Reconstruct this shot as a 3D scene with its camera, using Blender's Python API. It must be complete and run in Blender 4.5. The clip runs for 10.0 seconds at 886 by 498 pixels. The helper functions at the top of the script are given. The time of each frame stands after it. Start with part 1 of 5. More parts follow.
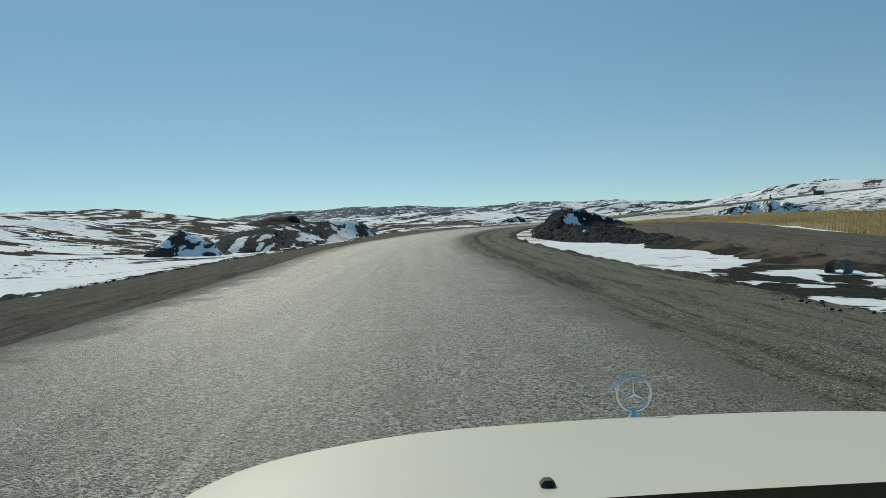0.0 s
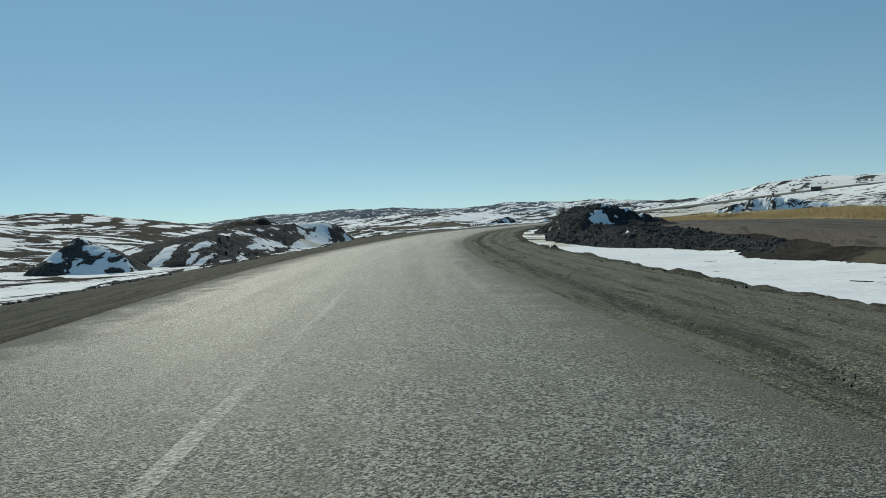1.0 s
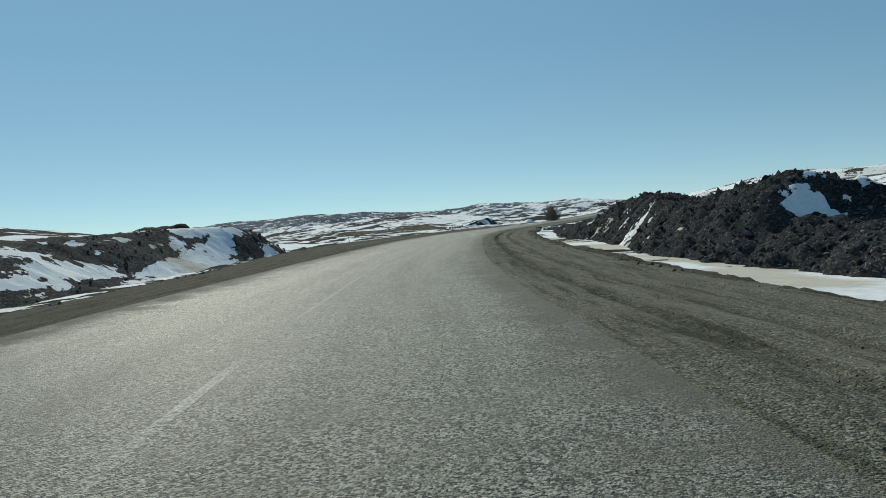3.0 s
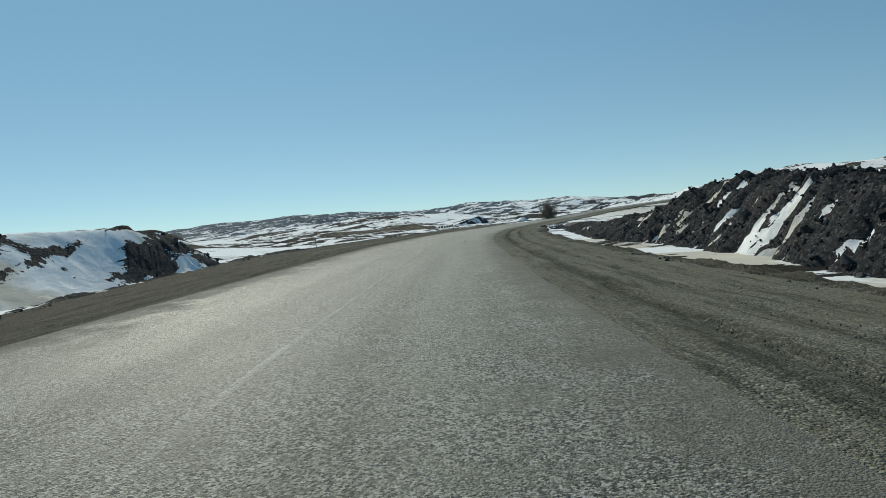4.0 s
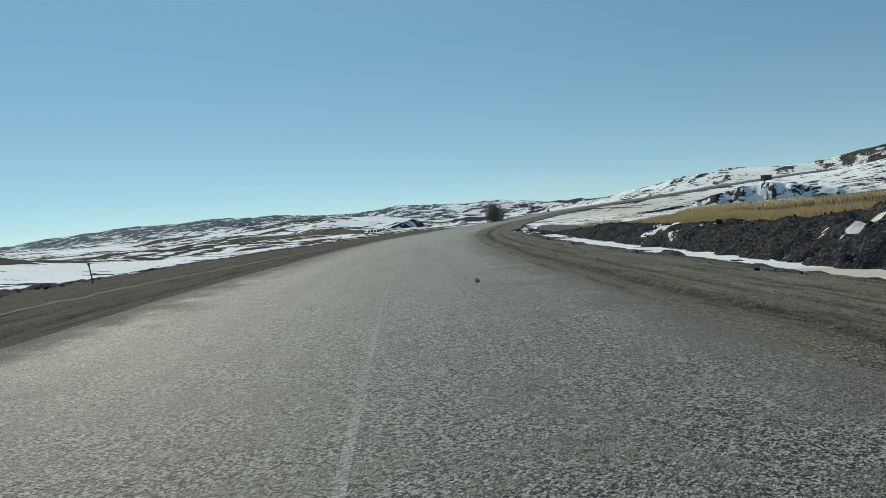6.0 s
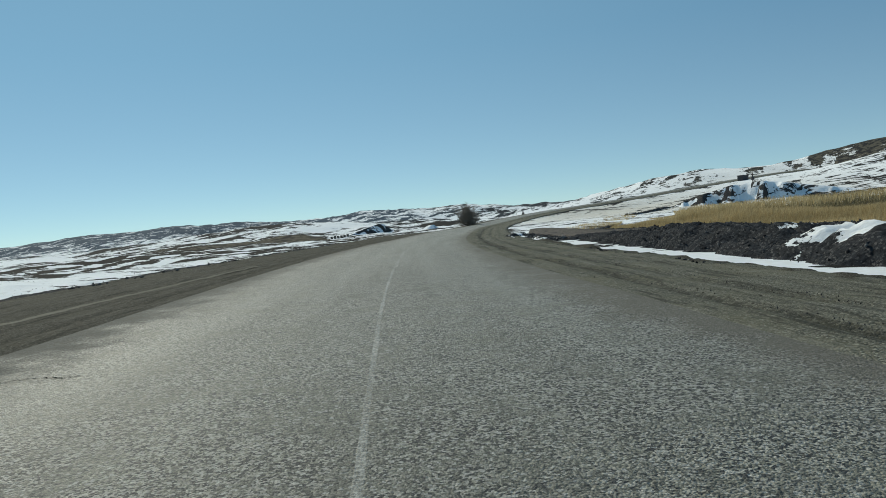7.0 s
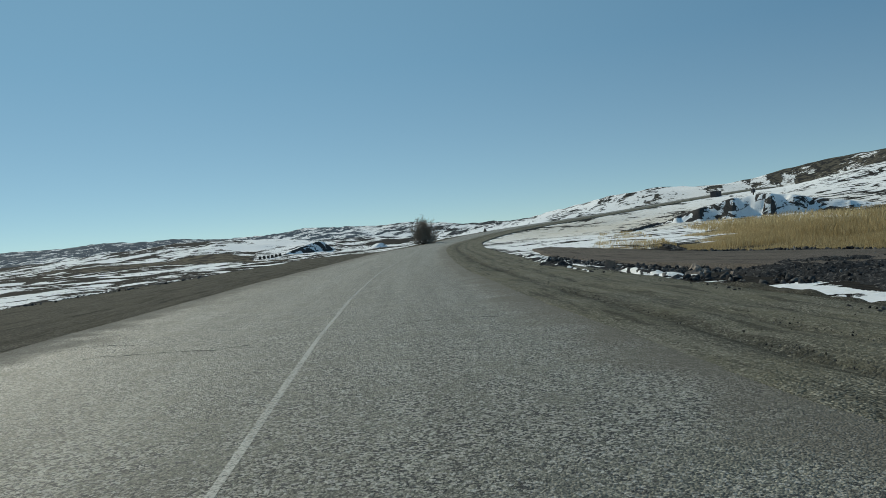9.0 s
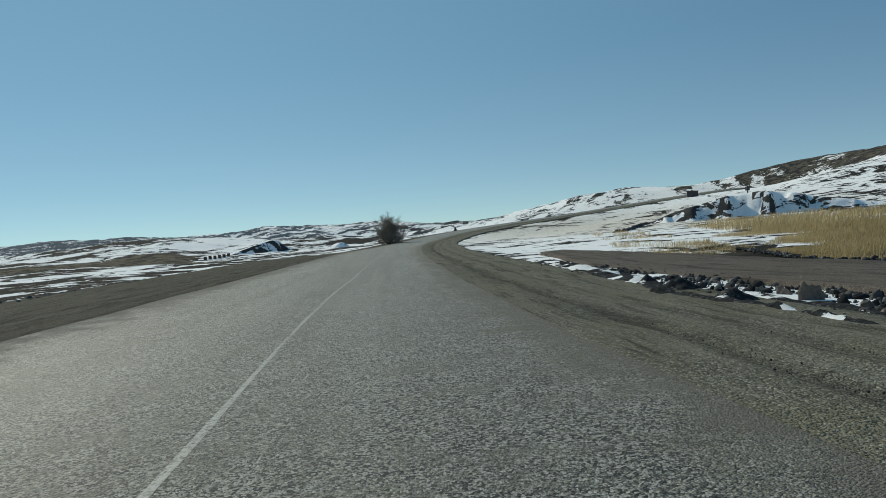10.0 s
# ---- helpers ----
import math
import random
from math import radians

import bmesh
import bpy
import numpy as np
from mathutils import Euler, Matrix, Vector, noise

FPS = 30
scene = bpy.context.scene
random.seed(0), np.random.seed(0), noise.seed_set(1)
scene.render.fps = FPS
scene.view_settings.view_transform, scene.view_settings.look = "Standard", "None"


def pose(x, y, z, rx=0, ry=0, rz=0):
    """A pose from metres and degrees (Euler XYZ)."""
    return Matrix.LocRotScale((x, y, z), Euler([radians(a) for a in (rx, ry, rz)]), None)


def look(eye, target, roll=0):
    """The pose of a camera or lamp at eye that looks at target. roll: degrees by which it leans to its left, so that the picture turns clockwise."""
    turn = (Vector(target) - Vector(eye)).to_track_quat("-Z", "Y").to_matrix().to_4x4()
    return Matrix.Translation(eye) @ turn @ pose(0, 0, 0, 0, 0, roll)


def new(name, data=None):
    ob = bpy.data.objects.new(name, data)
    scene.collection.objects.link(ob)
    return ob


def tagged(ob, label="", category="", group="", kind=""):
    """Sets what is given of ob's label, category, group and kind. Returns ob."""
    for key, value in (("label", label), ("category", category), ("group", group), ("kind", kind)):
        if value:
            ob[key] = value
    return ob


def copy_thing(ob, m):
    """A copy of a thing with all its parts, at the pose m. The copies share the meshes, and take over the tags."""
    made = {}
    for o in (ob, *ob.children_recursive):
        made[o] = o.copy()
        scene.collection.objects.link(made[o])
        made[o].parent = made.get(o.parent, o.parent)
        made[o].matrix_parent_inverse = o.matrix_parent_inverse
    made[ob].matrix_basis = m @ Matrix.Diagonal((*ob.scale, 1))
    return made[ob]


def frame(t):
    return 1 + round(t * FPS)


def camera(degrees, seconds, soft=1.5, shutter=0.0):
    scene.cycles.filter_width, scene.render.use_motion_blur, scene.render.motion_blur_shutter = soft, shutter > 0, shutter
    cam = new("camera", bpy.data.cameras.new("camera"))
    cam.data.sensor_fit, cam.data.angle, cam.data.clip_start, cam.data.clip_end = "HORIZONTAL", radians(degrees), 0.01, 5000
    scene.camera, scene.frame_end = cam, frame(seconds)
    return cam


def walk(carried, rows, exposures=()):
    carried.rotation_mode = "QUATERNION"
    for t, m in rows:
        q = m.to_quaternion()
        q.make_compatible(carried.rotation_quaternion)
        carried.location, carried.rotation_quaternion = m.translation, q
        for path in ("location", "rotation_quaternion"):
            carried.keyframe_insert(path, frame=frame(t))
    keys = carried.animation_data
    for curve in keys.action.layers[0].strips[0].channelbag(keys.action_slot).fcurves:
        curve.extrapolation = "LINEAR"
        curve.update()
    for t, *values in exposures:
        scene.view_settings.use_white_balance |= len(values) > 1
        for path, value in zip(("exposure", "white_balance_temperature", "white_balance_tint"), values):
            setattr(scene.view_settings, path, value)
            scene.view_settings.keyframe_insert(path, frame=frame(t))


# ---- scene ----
cam = camera(68.00, 10.0, soft=0.65)
PATH = [
    (0.0, look((0.000, 0.000, 1.350), (0.0631, 9.9923, 0.9637), -2.100)),
    (0.5, look((-0.263, 7.713, 1.335), (-0.0739, 17.7039, 0.9614), -2.494)),
    (1.0, look((-0.468, 15.547, 1.319), (-0.1841, 25.5366, 0.9491), -2.791)),
    (1.5, look((-0.596, 23.489, 1.299), (-0.2752, 33.4776, 0.9328), -3.116)),
    (2.0, look((-0.618, 31.488, 1.278), (-0.2093, 41.4736, 0.9235), -3.355)),
    (2.5, look((-0.537, 39.510, 1.262), (-0.0170, 49.4909, 0.9180), -3.600)),
    (3.0, look((-0.309, 47.535, 1.271), (0.4026, 57.5035, 0.9260), -3.932)),
    (3.5, look((0.017, 55.559, 1.285), (0.8594, 65.5173, 0.9310), -4.254)),
    (4.0, look((0.370, 63.581, 1.294), (1.2644, 73.5344, 0.9258), -4.481)),
    (4.5, look((0.774, 71.566, 1.295), (1.7834, 81.5077, 0.9105), -4.522)),
    (5.0, look((1.279, 79.423, 1.292), (2.5233, 89.3368, 0.8878), -4.451)),
    (5.5, look((1.847, 87.225, 1.289), (3.4585, 97.0866, 0.8932), -4.288)),
    (6.0, look((2.575, 95.050, 1.292), (4.5475, 104.8457, 0.9003), -4.416)),
    (6.5, look((3.530, 102.955, 1.296), (5.7822, 112.6907, 0.9134), -4.698)),
    (7.0, look((4.675, 110.923, 1.299), (7.1622, 120.6022, 0.9386), -4.998)),
    (7.5, look((6.054, 118.806, 1.298), (8.7628, 128.4266, 0.9799), -5.174)),
    (8.0, look((7.711, 126.504, 1.293), (10.6371, 136.0634, 1.0499), -5.054)),
    (8.5, look((9.577, 134.229, 1.292), (12.6949, 143.7289, 1.1092), -4.866)),
    (9.0, look((11.611, 142.062, 1.296), (14.9006, 151.5041, 1.1484), -4.706)),
    (9.5, look((13.761, 149.923, 1.307), (17.2990, 159.2753, 1.1512), -4.516)),
    (10.0, look((16.000, 157.709, 1.327), (19.8115, 166.9521, 1.1333), -4.326)),
]
walk(cam, PATH, [(0.0, 0.0, 6500, 2), (5.0, 0.10, 6500, 2), (7.0, 0.09, 6500, 2), (8.5, -0.08, 6500, 2), (10.0, -0.03, 6500, 2)])

# ---- light ----
SUN_AZ, SUN_EL = radians(-19.0), radians(34.0)
world = bpy.data.worlds.new("world")
scene.world = world
world.use_nodes = True
_wn = world.node_tree.nodes
_sky = _wn.new("ShaderNodeTexSky")
_sky.sky_type = "NISHITA"
_sky.sun_disc = False
_sky.sun_elevation, _sky.sun_rotation = SUN_EL, SUN_AZ
_sky.altitude, _sky.air_density, _sky.dust_density, _sky.ozone_density = 1600, 0.66, 0.0, 3.0
_air = _wn.new("ShaderNodeMix")
_air.data_type, _air.blend_type = "RGBA", "MULTIPLY"
_air.inputs[0].default_value, _air.inputs[7].default_value = 1.0, (0.97, 1.00, 0.845, 1)
_even = _wn.new("ShaderNodeGamma")
_even.inputs[1].default_value = 0.92
world.node_tree.links.new(_sky.outputs[0], _even.inputs[0])
world.node_tree.links.new(_even.outputs[0], _air.inputs[6])
_haze = _wn.new("ShaderNodeMix")
_haze.data_type = "RGBA"
_haze.inputs[0].default_value = 0.50
_dir, _dot, _near = _wn.new("ShaderNodeTexCoord"), _wn.new("ShaderNodeVectorMath"), _wn.new("ShaderNodeMapRange")
_dot.operation = "DOT_PRODUCT"
_dot.inputs[1].default_value = (math.sin(SUN_AZ) * math.cos(SUN_EL), math.cos(SUN_AZ) * math.cos(SUN_EL), math.sin(SUN_EL))
_near.inputs["From Min"].default_value, _near.inputs["From Max"].default_value = 0.2, 0.95
_glow = _wn.new("ShaderNodeMix")
_glow.data_type = "RGBA"
_glow.inputs[6].default_value, _glow.inputs[7].default_value = (0.74, 1.85, 3.3, 1), (1.78, 3.5, 4.95, 1)
world.node_tree.links.new(_dir.outputs["Generated"], _dot.inputs[0])
world.node_tree.links.new(_dot.outputs["Value"], _near.inputs["Value"])
world.node_tree.links.new(_near.outputs["Result"], _glow.inputs[0])
# pale haze low over the horizon
_up, _low, _pale = _wn.new("ShaderNodeSeparateXYZ"), _wn.new("ShaderNodeMapRange"), _wn.new("ShaderNodeMix")
_low.inputs["From Min"].default_value, _low.inputs["From Max"].default_value = 0.26, 0.0
_low.inputs["To Max"].default_value = 0.7
_pale.data_type = "RGBA"
_pale.inputs[7].default_value = (2.75, 3.75, 4.5, 1)
world.node_tree.links.new(_dir.outputs["Generated"], _up.inputs[0])
world.node_tree.links.new(_up.outputs[2], _low.inputs["Value"])
world.node_tree.links.new(_low.outputs["Result"], _pale.inputs[0])
world.node_tree.links.new(_glow.outputs[2], _pale.inputs[6])
world.node_tree.links.new(_pale.outputs[2], _haze.inputs[7])
world.node_tree.links.new(_air.outputs[2], _haze.inputs[6])
world.node_tree.links.new(_haze.outputs[2], _wn["Background"].inputs[0])
_wn["Background"].inputs[1].default_value = 0.122
sun_data = bpy.data.lights.new("sun", "SUN")
sun_data.energy, sun_data.angle, sun_data.color = 3.4, radians(0.5), (1.0, 0.918, 0.775)
sun = new("sun", sun_data)
_to = Vector((math.sin(SUN_AZ) * math.cos(SUN_EL), math.cos(SUN_AZ) * math.cos(SUN_EL), math.sin(SUN_EL)))
sun.matrix_world = look(_to * 200, (0, 0, 0))

# ---- materials ----
def material(name, rough=0.9, spec=0.3):
    m = bpy.data.materials.new(name)
    m.use_nodes = True
    nt = m.node_tree
    b = nt.nodes["Principled BSDF"]
    b.inputs["Roughness"].default_value = rough
    b.inputs["Specular IOR Level"].default_value = spec
    return m, nt, b


def node(nt, kind, **values):
    n = nt.nodes.new(kind)
    for key, value in values.items():
        n.inputs[key].default_value = value
    return n


def position(nt, scale=(1, 1, 1)):
    g = nt.nodes.new("ShaderNodeNewGeometry")
    mp = nt.nodes.new("ShaderNodeMapping")
    mp.inputs["Scale"].default_value = scale
    nt.links.new(g.outputs["Position"], mp.inputs["Vector"])
    return mp.outputs["Vector"]


def noise_tex(nt, vec, scale, detail=4.0, rough=0.55, twist=0.0):
    n = node(nt, "ShaderNodeTexNoise", Scale=scale, Detail=detail, Roughness=rough, Distortion=twist)
    nt.links.new(vec, n.inputs["Vector"])
    return n.outputs["Fac"]


def chips(nt, vec, scale):
    """A random value for each stone chip."""
    n = node(nt, "ShaderNodeTexVoronoi", Scale=scale)
    nt.links.new(vec, n.inputs["Vector"])
    s = nt.nodes.new("ShaderNodeSeparateColor")
    nt.links.new(n.outputs["Color"], s.inputs[0])
    return s.outputs[0], n.outputs["Distance"]


def ramp(nt, fac, stops):
    r = nt.nodes.new("ShaderNodeValToRGB")
    el = r.color_ramp.elements
    while len(el) < len(stops):
        el.new(0.5)
    for e, (p, c) in zip(el, stops):
        e.position = p
        e.color = (*c, 1) if len(c) == 3 else c
    nt.links.new(fac, r.inputs["Fac"])
    return r.outputs["Color"]


def mixc(nt, fac, a, b):
    m = nt.nodes.new("ShaderNodeMix")
    m.data_type = "RGBA"
    for sock, v in ((m.inputs[0], fac), (m.inputs[6], a), (m.inputs[7], b)):
        if hasattr(v, "is_output"):
            nt.links.new(v, sock)
        else:
            sock.default_value = v if isinstance(v, (int, float)) else (*v, 1)
    return m.outputs[2]


def calc(nt, op, a, b=0.0, c=0.0, clamp=False):
    m = nt.nodes.new("ShaderNodeMath")
    m.operation, m.use_clamp = op, clamp
    for k, v in enumerate((a, b, c)):
        if hasattr(v, "is_output"):
            nt.links.new(v, m.inputs[k])
        else:
            m.inputs[k].default_value = v
    return m.outputs[0]


def attribute(nt, name):
    a = nt.nodes.new("ShaderNodeAttribute")
    a.attribute_name = name
    return a.outputs["Fac"]


def bump(nt, b, height, strength, dist):
    n = node(nt, "ShaderNodeBump", Strength=strength, Distance=dist)
    nt.links.new(height, n.inputs["Height"])
    nt.links.new(n.outputs["Normal"], b.inputs["Normal"])


def step_up(nt, v, lo, hi):
    m = nt.nodes.new("ShaderNodeMapRange")
    m.interpolation_type = "SMOOTHSTEP"
    m.inputs["From Min"].default_value, m.inputs["From Max"].default_value = lo, hi
    nt.links.new(v, m.inputs["Value"])
    return m.outputs["Result"]


def terrain_material(name, dark, mid, dry, snow_bias=0.0, grain=1.0, fleck=0.0):
    """Bare earth with old grass, and old snow where the snow attribute and broken noise let it lie."""
    m, nt, b = material(name, 0.95, 0.04)
    p = position(nt)
    n_big = noise_tex(nt, p, 0.035, 5)
    n_mid = noise_tex(nt, p, 0.33, 6, 0.62)
    n_fine = noise_tex(nt, p, 5.0 * grain, 6, 0.65)
    n_tiny = noise_tex(nt, p, 26.0 * grain, 3, 0.6)
    earth = mixc(nt, step_up(nt, n_fine, 0.3, 0.7), dark, mid)
    earth = mixc(nt, calc(nt, "MULTIPLY", step_up(nt, n_mid, 0.45, 0.62), attribute(nt, "dry")), earth, dry)
    earth = mixc(nt, calc(nt, "MULTIPLY", step_up(nt, n_tiny, 0.55, 0.75), 0.4), earth, tuple(0.5 * c for c in dark))
    # distance haze put into the earth colour as a blue-grey tint
    earth = mixc(nt, attribute(nt, "haze_tint"), earth, (0.070, 0.098, 0.130))
    if fleck:
        pick, gap = chips(nt, p, 17.0)
        earth = mixc(nt, calc(nt, "MULTIPLY", step_up(nt, pick, 0.80, 0.95), fleck), earth, (0.17, 0.16, 0.155))
    s = calc(nt, "ADD", attribute(nt, "snow"), snow_bias)
    n_tuft = noise_tex(nt, p, 1.1, 8, 0.68)
    far = attribute(nt, "far")
    n_wide = noise_tex(nt, position(nt, (0.7, 1.5, 1.0)), 0.02, 6, 0.6)
    n_drift = noise_tex(nt, position(nt, (0.12, 0.21, 0.4)), 1.0, 7, 0.64, 0.9)
    s = calc(nt, "ADD", s, calc(nt, "MULTIPLY_ADD", n_big, 1.6, -0.8))
    s = calc(nt, "ADD", s, calc(nt, "MULTIPLY", calc(nt, "MULTIPLY_ADD", n_wide, 5.2, -2.6), far))
    s = calc(nt, "ADD", s, calc(nt, "MULTIPLY_ADD", n_mid, 1.9, -0.95))
    s = calc(nt, "ADD", s, calc(nt, "MULTIPLY_ADD", n_tuft, 2.0, -1.0))
    s = calc(nt, "ADD", s, calc(nt, "MULTIPLY_ADD", n_fine, 0.7, -0.35))
    # wind-blown streaks of bare ground
    s = calc(nt, "ADD", s, calc(nt, "MULTIPLY", step_up(nt, calc(nt, "ADD", n_drift, calc(nt, "MULTIPLY_ADD", n_big, 0.5, -0.25)), 0.50, 0.57), -1.3))
    turned = nt.nodes.new("ShaderNodeMapping")
    turned.inputs["Rotation"].default_value = (0, 0, radians(-48))
    nt.links.new(p, turned.inputs["Vector"])
    squeezed = nt.nodes.new("ShaderNodeMapping")
    squeezed.inputs["Scale"].default_value = (0.012, 0.075, 0.05)
    nt.links.new(turned.outputs[0], squeezed.inputs["Vector"])
    n_band = noise_tex(nt, squeezed.outputs[0], 1.0, 6, 0.62)
    s = calc(nt, "ADD", s, calc(nt, "MULTIPLY", calc(nt, "MULTIPLY", step_up(nt, n_band, 0.50, 0.56), -1.5), far))
    cover = step_up(nt, s, -0.02, 0.035)
    white = mixc(nt, step_up(nt, n_fine, 0.35, 0.75), (0.88, 0.89, 0.91), (0.80, 0.79, 0.775))
    white = mixc(nt, calc(nt, "MULTIPLY", step_up(nt, n_mid, 0.55, 0.75), 0.35), white, (0.55, 0.53, 0.50))
    # melt water has carried mud over it
    mud = calc(nt, "MULTIPLY", step_up(nt, calc(nt, "ADD", attribute(nt, "mud"), calc(nt, "MULTIPLY_ADD", n_tuft, 0.9, -0.45)), 0.35, 0.75), 0.85)
    white = mixc(nt, mud, white, (0.56, 0.505, 0.41))
    nt.links.new(mixc(nt, cover, earth, white), b.inputs["Base Color"])
    h = calc(nt, "ADD", calc(nt, "MULTIPLY", n_fine, calc(nt, "MULTIPLY_ADD", cover, -0.75, 1.0)), calc(nt, "MULTIPLY", cover, 0.7))
    h = calc(nt, "ADD", h, calc(nt, "MULTIPLY", n_tiny, 0.3))
    h = calc(nt, "ADD", h, calc(nt, "MULTIPLY", calc(nt, "ADD", n_mid, n_drift), 2.2))
    bump(nt, b, h, 1.0, 0.10)
    return m


def asphalt_material():
    m, nt, b = material("asphalt", 0.6, 0.32)
    p = position(nt)
    lat = attribute(nt, "lat")
    n_tiny = noise_tex(nt, p, 160.0, 2, 0.8)
    n_chip = noise_tex(nt, p, 58.0, 4, 0.85)
    # worn streaks that follow the lanes round the bend
    cx, sp = nt.nodes.new("ShaderNodeCombineXYZ"), nt.nodes.new("ShaderNodeSeparateXYZ")
    nt.links.new(p, sp.inputs[0])
    nt.links.new(calc(nt, "MULTIPLY", lat, 5.5), cx.inputs[0])
    nt.links.new(calc(nt, "MULTIPLY", sp.outputs[1], 0.045), cx.inputs[1])
    n_mid = noise_tex(nt, cx.outputs[0], 1.0, 5, 0.6)
    n_big = noise_tex(nt, p, 0.16, 3)
    n_blot = noise_tex(nt, p, 1.7, 4, 0.6)
    pick, gap = chips(nt, p, 62.0)
    base = ramp(nt, pick, ((0.0, (0.041, 0.041, 0.033)), (0.35, (0.138, 0.136, 0.107)), (0.75, (0.275, 0.264, 0.208)), (1.0, (0.478, 0.455, 0.367))))
    base = mixc(nt, calc(nt, "MULTIPLY", step_up(nt, n_chip, 0.40, 0.62), 0.6), base, (0.054, 0.051, 0.040))
    base = mixc(nt, calc(nt, "MULTIPLY", step_up(nt, n_tiny, 0.5, 0.66), 0.5), base, (0.380, 0.365, 0.284))
    base = mixc(nt, calc(nt, "MULTIPLY", step_up(nt, n_mid, 0.38, 0.66), 0.55), base, (0.107, 0.102, 0.080))
    base = mixc(nt, calc(nt, "MULTIPLY", step_up(nt, n_big, 0.45, 0.7), 0.30), base, (0.214, 0.203, 0.156))
    base = mixc(nt, calc(nt, "MULTIPLY", step_up(nt, n_blot, 0.55, 0.72), 0.25), base, (0.063, 0.060, 0.044))
    pick_b, _ = chips(nt, p, 46.0)
    base = mixc(nt, calc(nt, "MULTIPLY", step_up(nt, pick_b, 0.90, 0.93), 0.55), base, (0.487, 0.475, 0.452))
    base = mixc(nt, calc(nt, "MULTIPLY", step_up(nt, pick_b, 0.14, 0.09), 0.8), base, (0.021, 0.021, 0.020))
    # clusters of open texture: dark pits beside pale stones
    pick_c, _ = chips(nt, p, 54.0)
    open_part = step_up(nt, noise_tex(nt, p, 1.1, 6, 0.72), 0.35, 0.55)
    base = mixc(nt, calc(nt, "MULTIPLY", calc(nt, "MULTIPLY", step_up(nt, pick_c, 0.66, 0.72), open_part), 0.50), base, (0.546, 0.525, 0.475))
    base = mixc(nt, calc(nt, "MULTIPLY", calc(nt, "MULTIPLY", step_up(nt, pick_c, 0.30, 0.24), open_part), 0.95), base, (0.016, 0.015, 0.015))
    # dust drifted in along the edge
    dust = step_up(nt, calc(nt, "ADD", lat, calc(nt, "MULTIPLY", noise_tex(nt, p, 0.9, 8, 0.72), 0.9)), 1.10, 1.48)
    base = mixc(nt, calc(nt, "MULTIPLY", dust, 0.8), base, (0.146, 0.133, 0.111))
    nt.links.new(base, b.inputs["Base Color"])
    nt.links.new(calc(nt, "ADD", calc(nt, "MULTIPLY_ADD", n_mid, 0.2, 0.51), calc(nt, "MULTIPLY", dust, 0.35)), b.inputs["Roughness"])
    bump(nt, b, calc(nt, "ADD", calc(nt, "MULTIPLY", gap, -1.2), n_chip), 1.0, 0.013)
    return m


def gravel_material(name, a, c, tint, rut=True):
    m, nt, b = material(name, 0.95, 0.06)
    p = position(nt)
    n1 = noise_tex(nt, p, 34.0, 3, 0.7)
    n2 = noise_tex(nt, p, 6.0, 5, 0.65)
    n3 = noise_tex(nt, p, 0.5, 4, 0.6)
    pick, gap = chips(nt, p, 44.0)
    base = ramp(nt, pick, ((0.0, tuple(0.5 * v for v in a)), (0.45, a), (0.85, c), (1.0, tuple(1.7 * v for v in c))))
    base = mixc(nt, calc(nt, "MULTIPLY", step_up(nt, n1, 0.40, 0.62), 0.5), base, tuple(0.5 * (u + v) for u, v in zip(a, c)))
    base = mixc(nt, calc(nt, "MULTIPLY", step_up(nt, n3, 0.25, 0.8), 0.7), base, tint)
    base = mixc(nt, calc(nt, "MULTIPLY", step_up(nt, n2, 0.55, 0.72), 0.5), base, tuple(0.45 * v for v in a))
    n4 = noise_tex(nt, p, 15.0, 3, 0.7)
    base = mixc(nt, calc(nt, "MULTIPLY", step_up(nt, n4, 0.58, 0.68), 0.7), base, tuple(1.5 * v for v in c))
    base = mixc(nt, calc(nt, "MULTIPLY", calc(nt, "MULTIPLY", attribute(nt, "rut"), 0.75), step_up(nt, n2, 0.25, 0.6)), base, tuple(0.45 * v for v in a))
    cx, sp = nt.nodes.new("ShaderNodeCombineXYZ"), nt.nodes.new("ShaderNodeSeparateXYZ")
    nt.links.new(p, sp.inputs[0])
    nt.links.new(calc(nt, "MULTIPLY", attribute(nt, "lat"), 3.2), cx.inputs[0])
    nt.links.new(calc(nt, "MULTIPLY", sp.outputs[1], 0.28), cx.inputs[1])
    n_str = noise_tex(nt, cx.outputs[0], 1.0, 7, 0.68)
    base = mixc(nt, calc(nt, "MULTIPLY", step_up(nt, n_str, 0.53, 0.62), 0.6), base, tuple(0.42 * v for v in a))
    base = mixc(nt, calc(nt, "MULTIPLY", step_up(nt, n_str, 0.46, 0.36), 0.35), base, tuple(1.1 * v for v in c))
    nt.links.new(base, b.inputs["Base Color"])
    h = calc(nt, "ADD", calc(nt, "MULTIPLY", n1, 0.35), n2)
    h = calc(nt, "ADD", h, calc(nt, "MULTIPLY", n_str, -0.8))
    h = calc(nt, "ADD", h, calc(nt, "MULTIPLY", n4, 0.6))
    h = calc(nt, "ADD", h, calc(nt, "MULTIPLY", gap, -0.3))
    bump(nt, b, h, 1.0, 0.07)
    return m


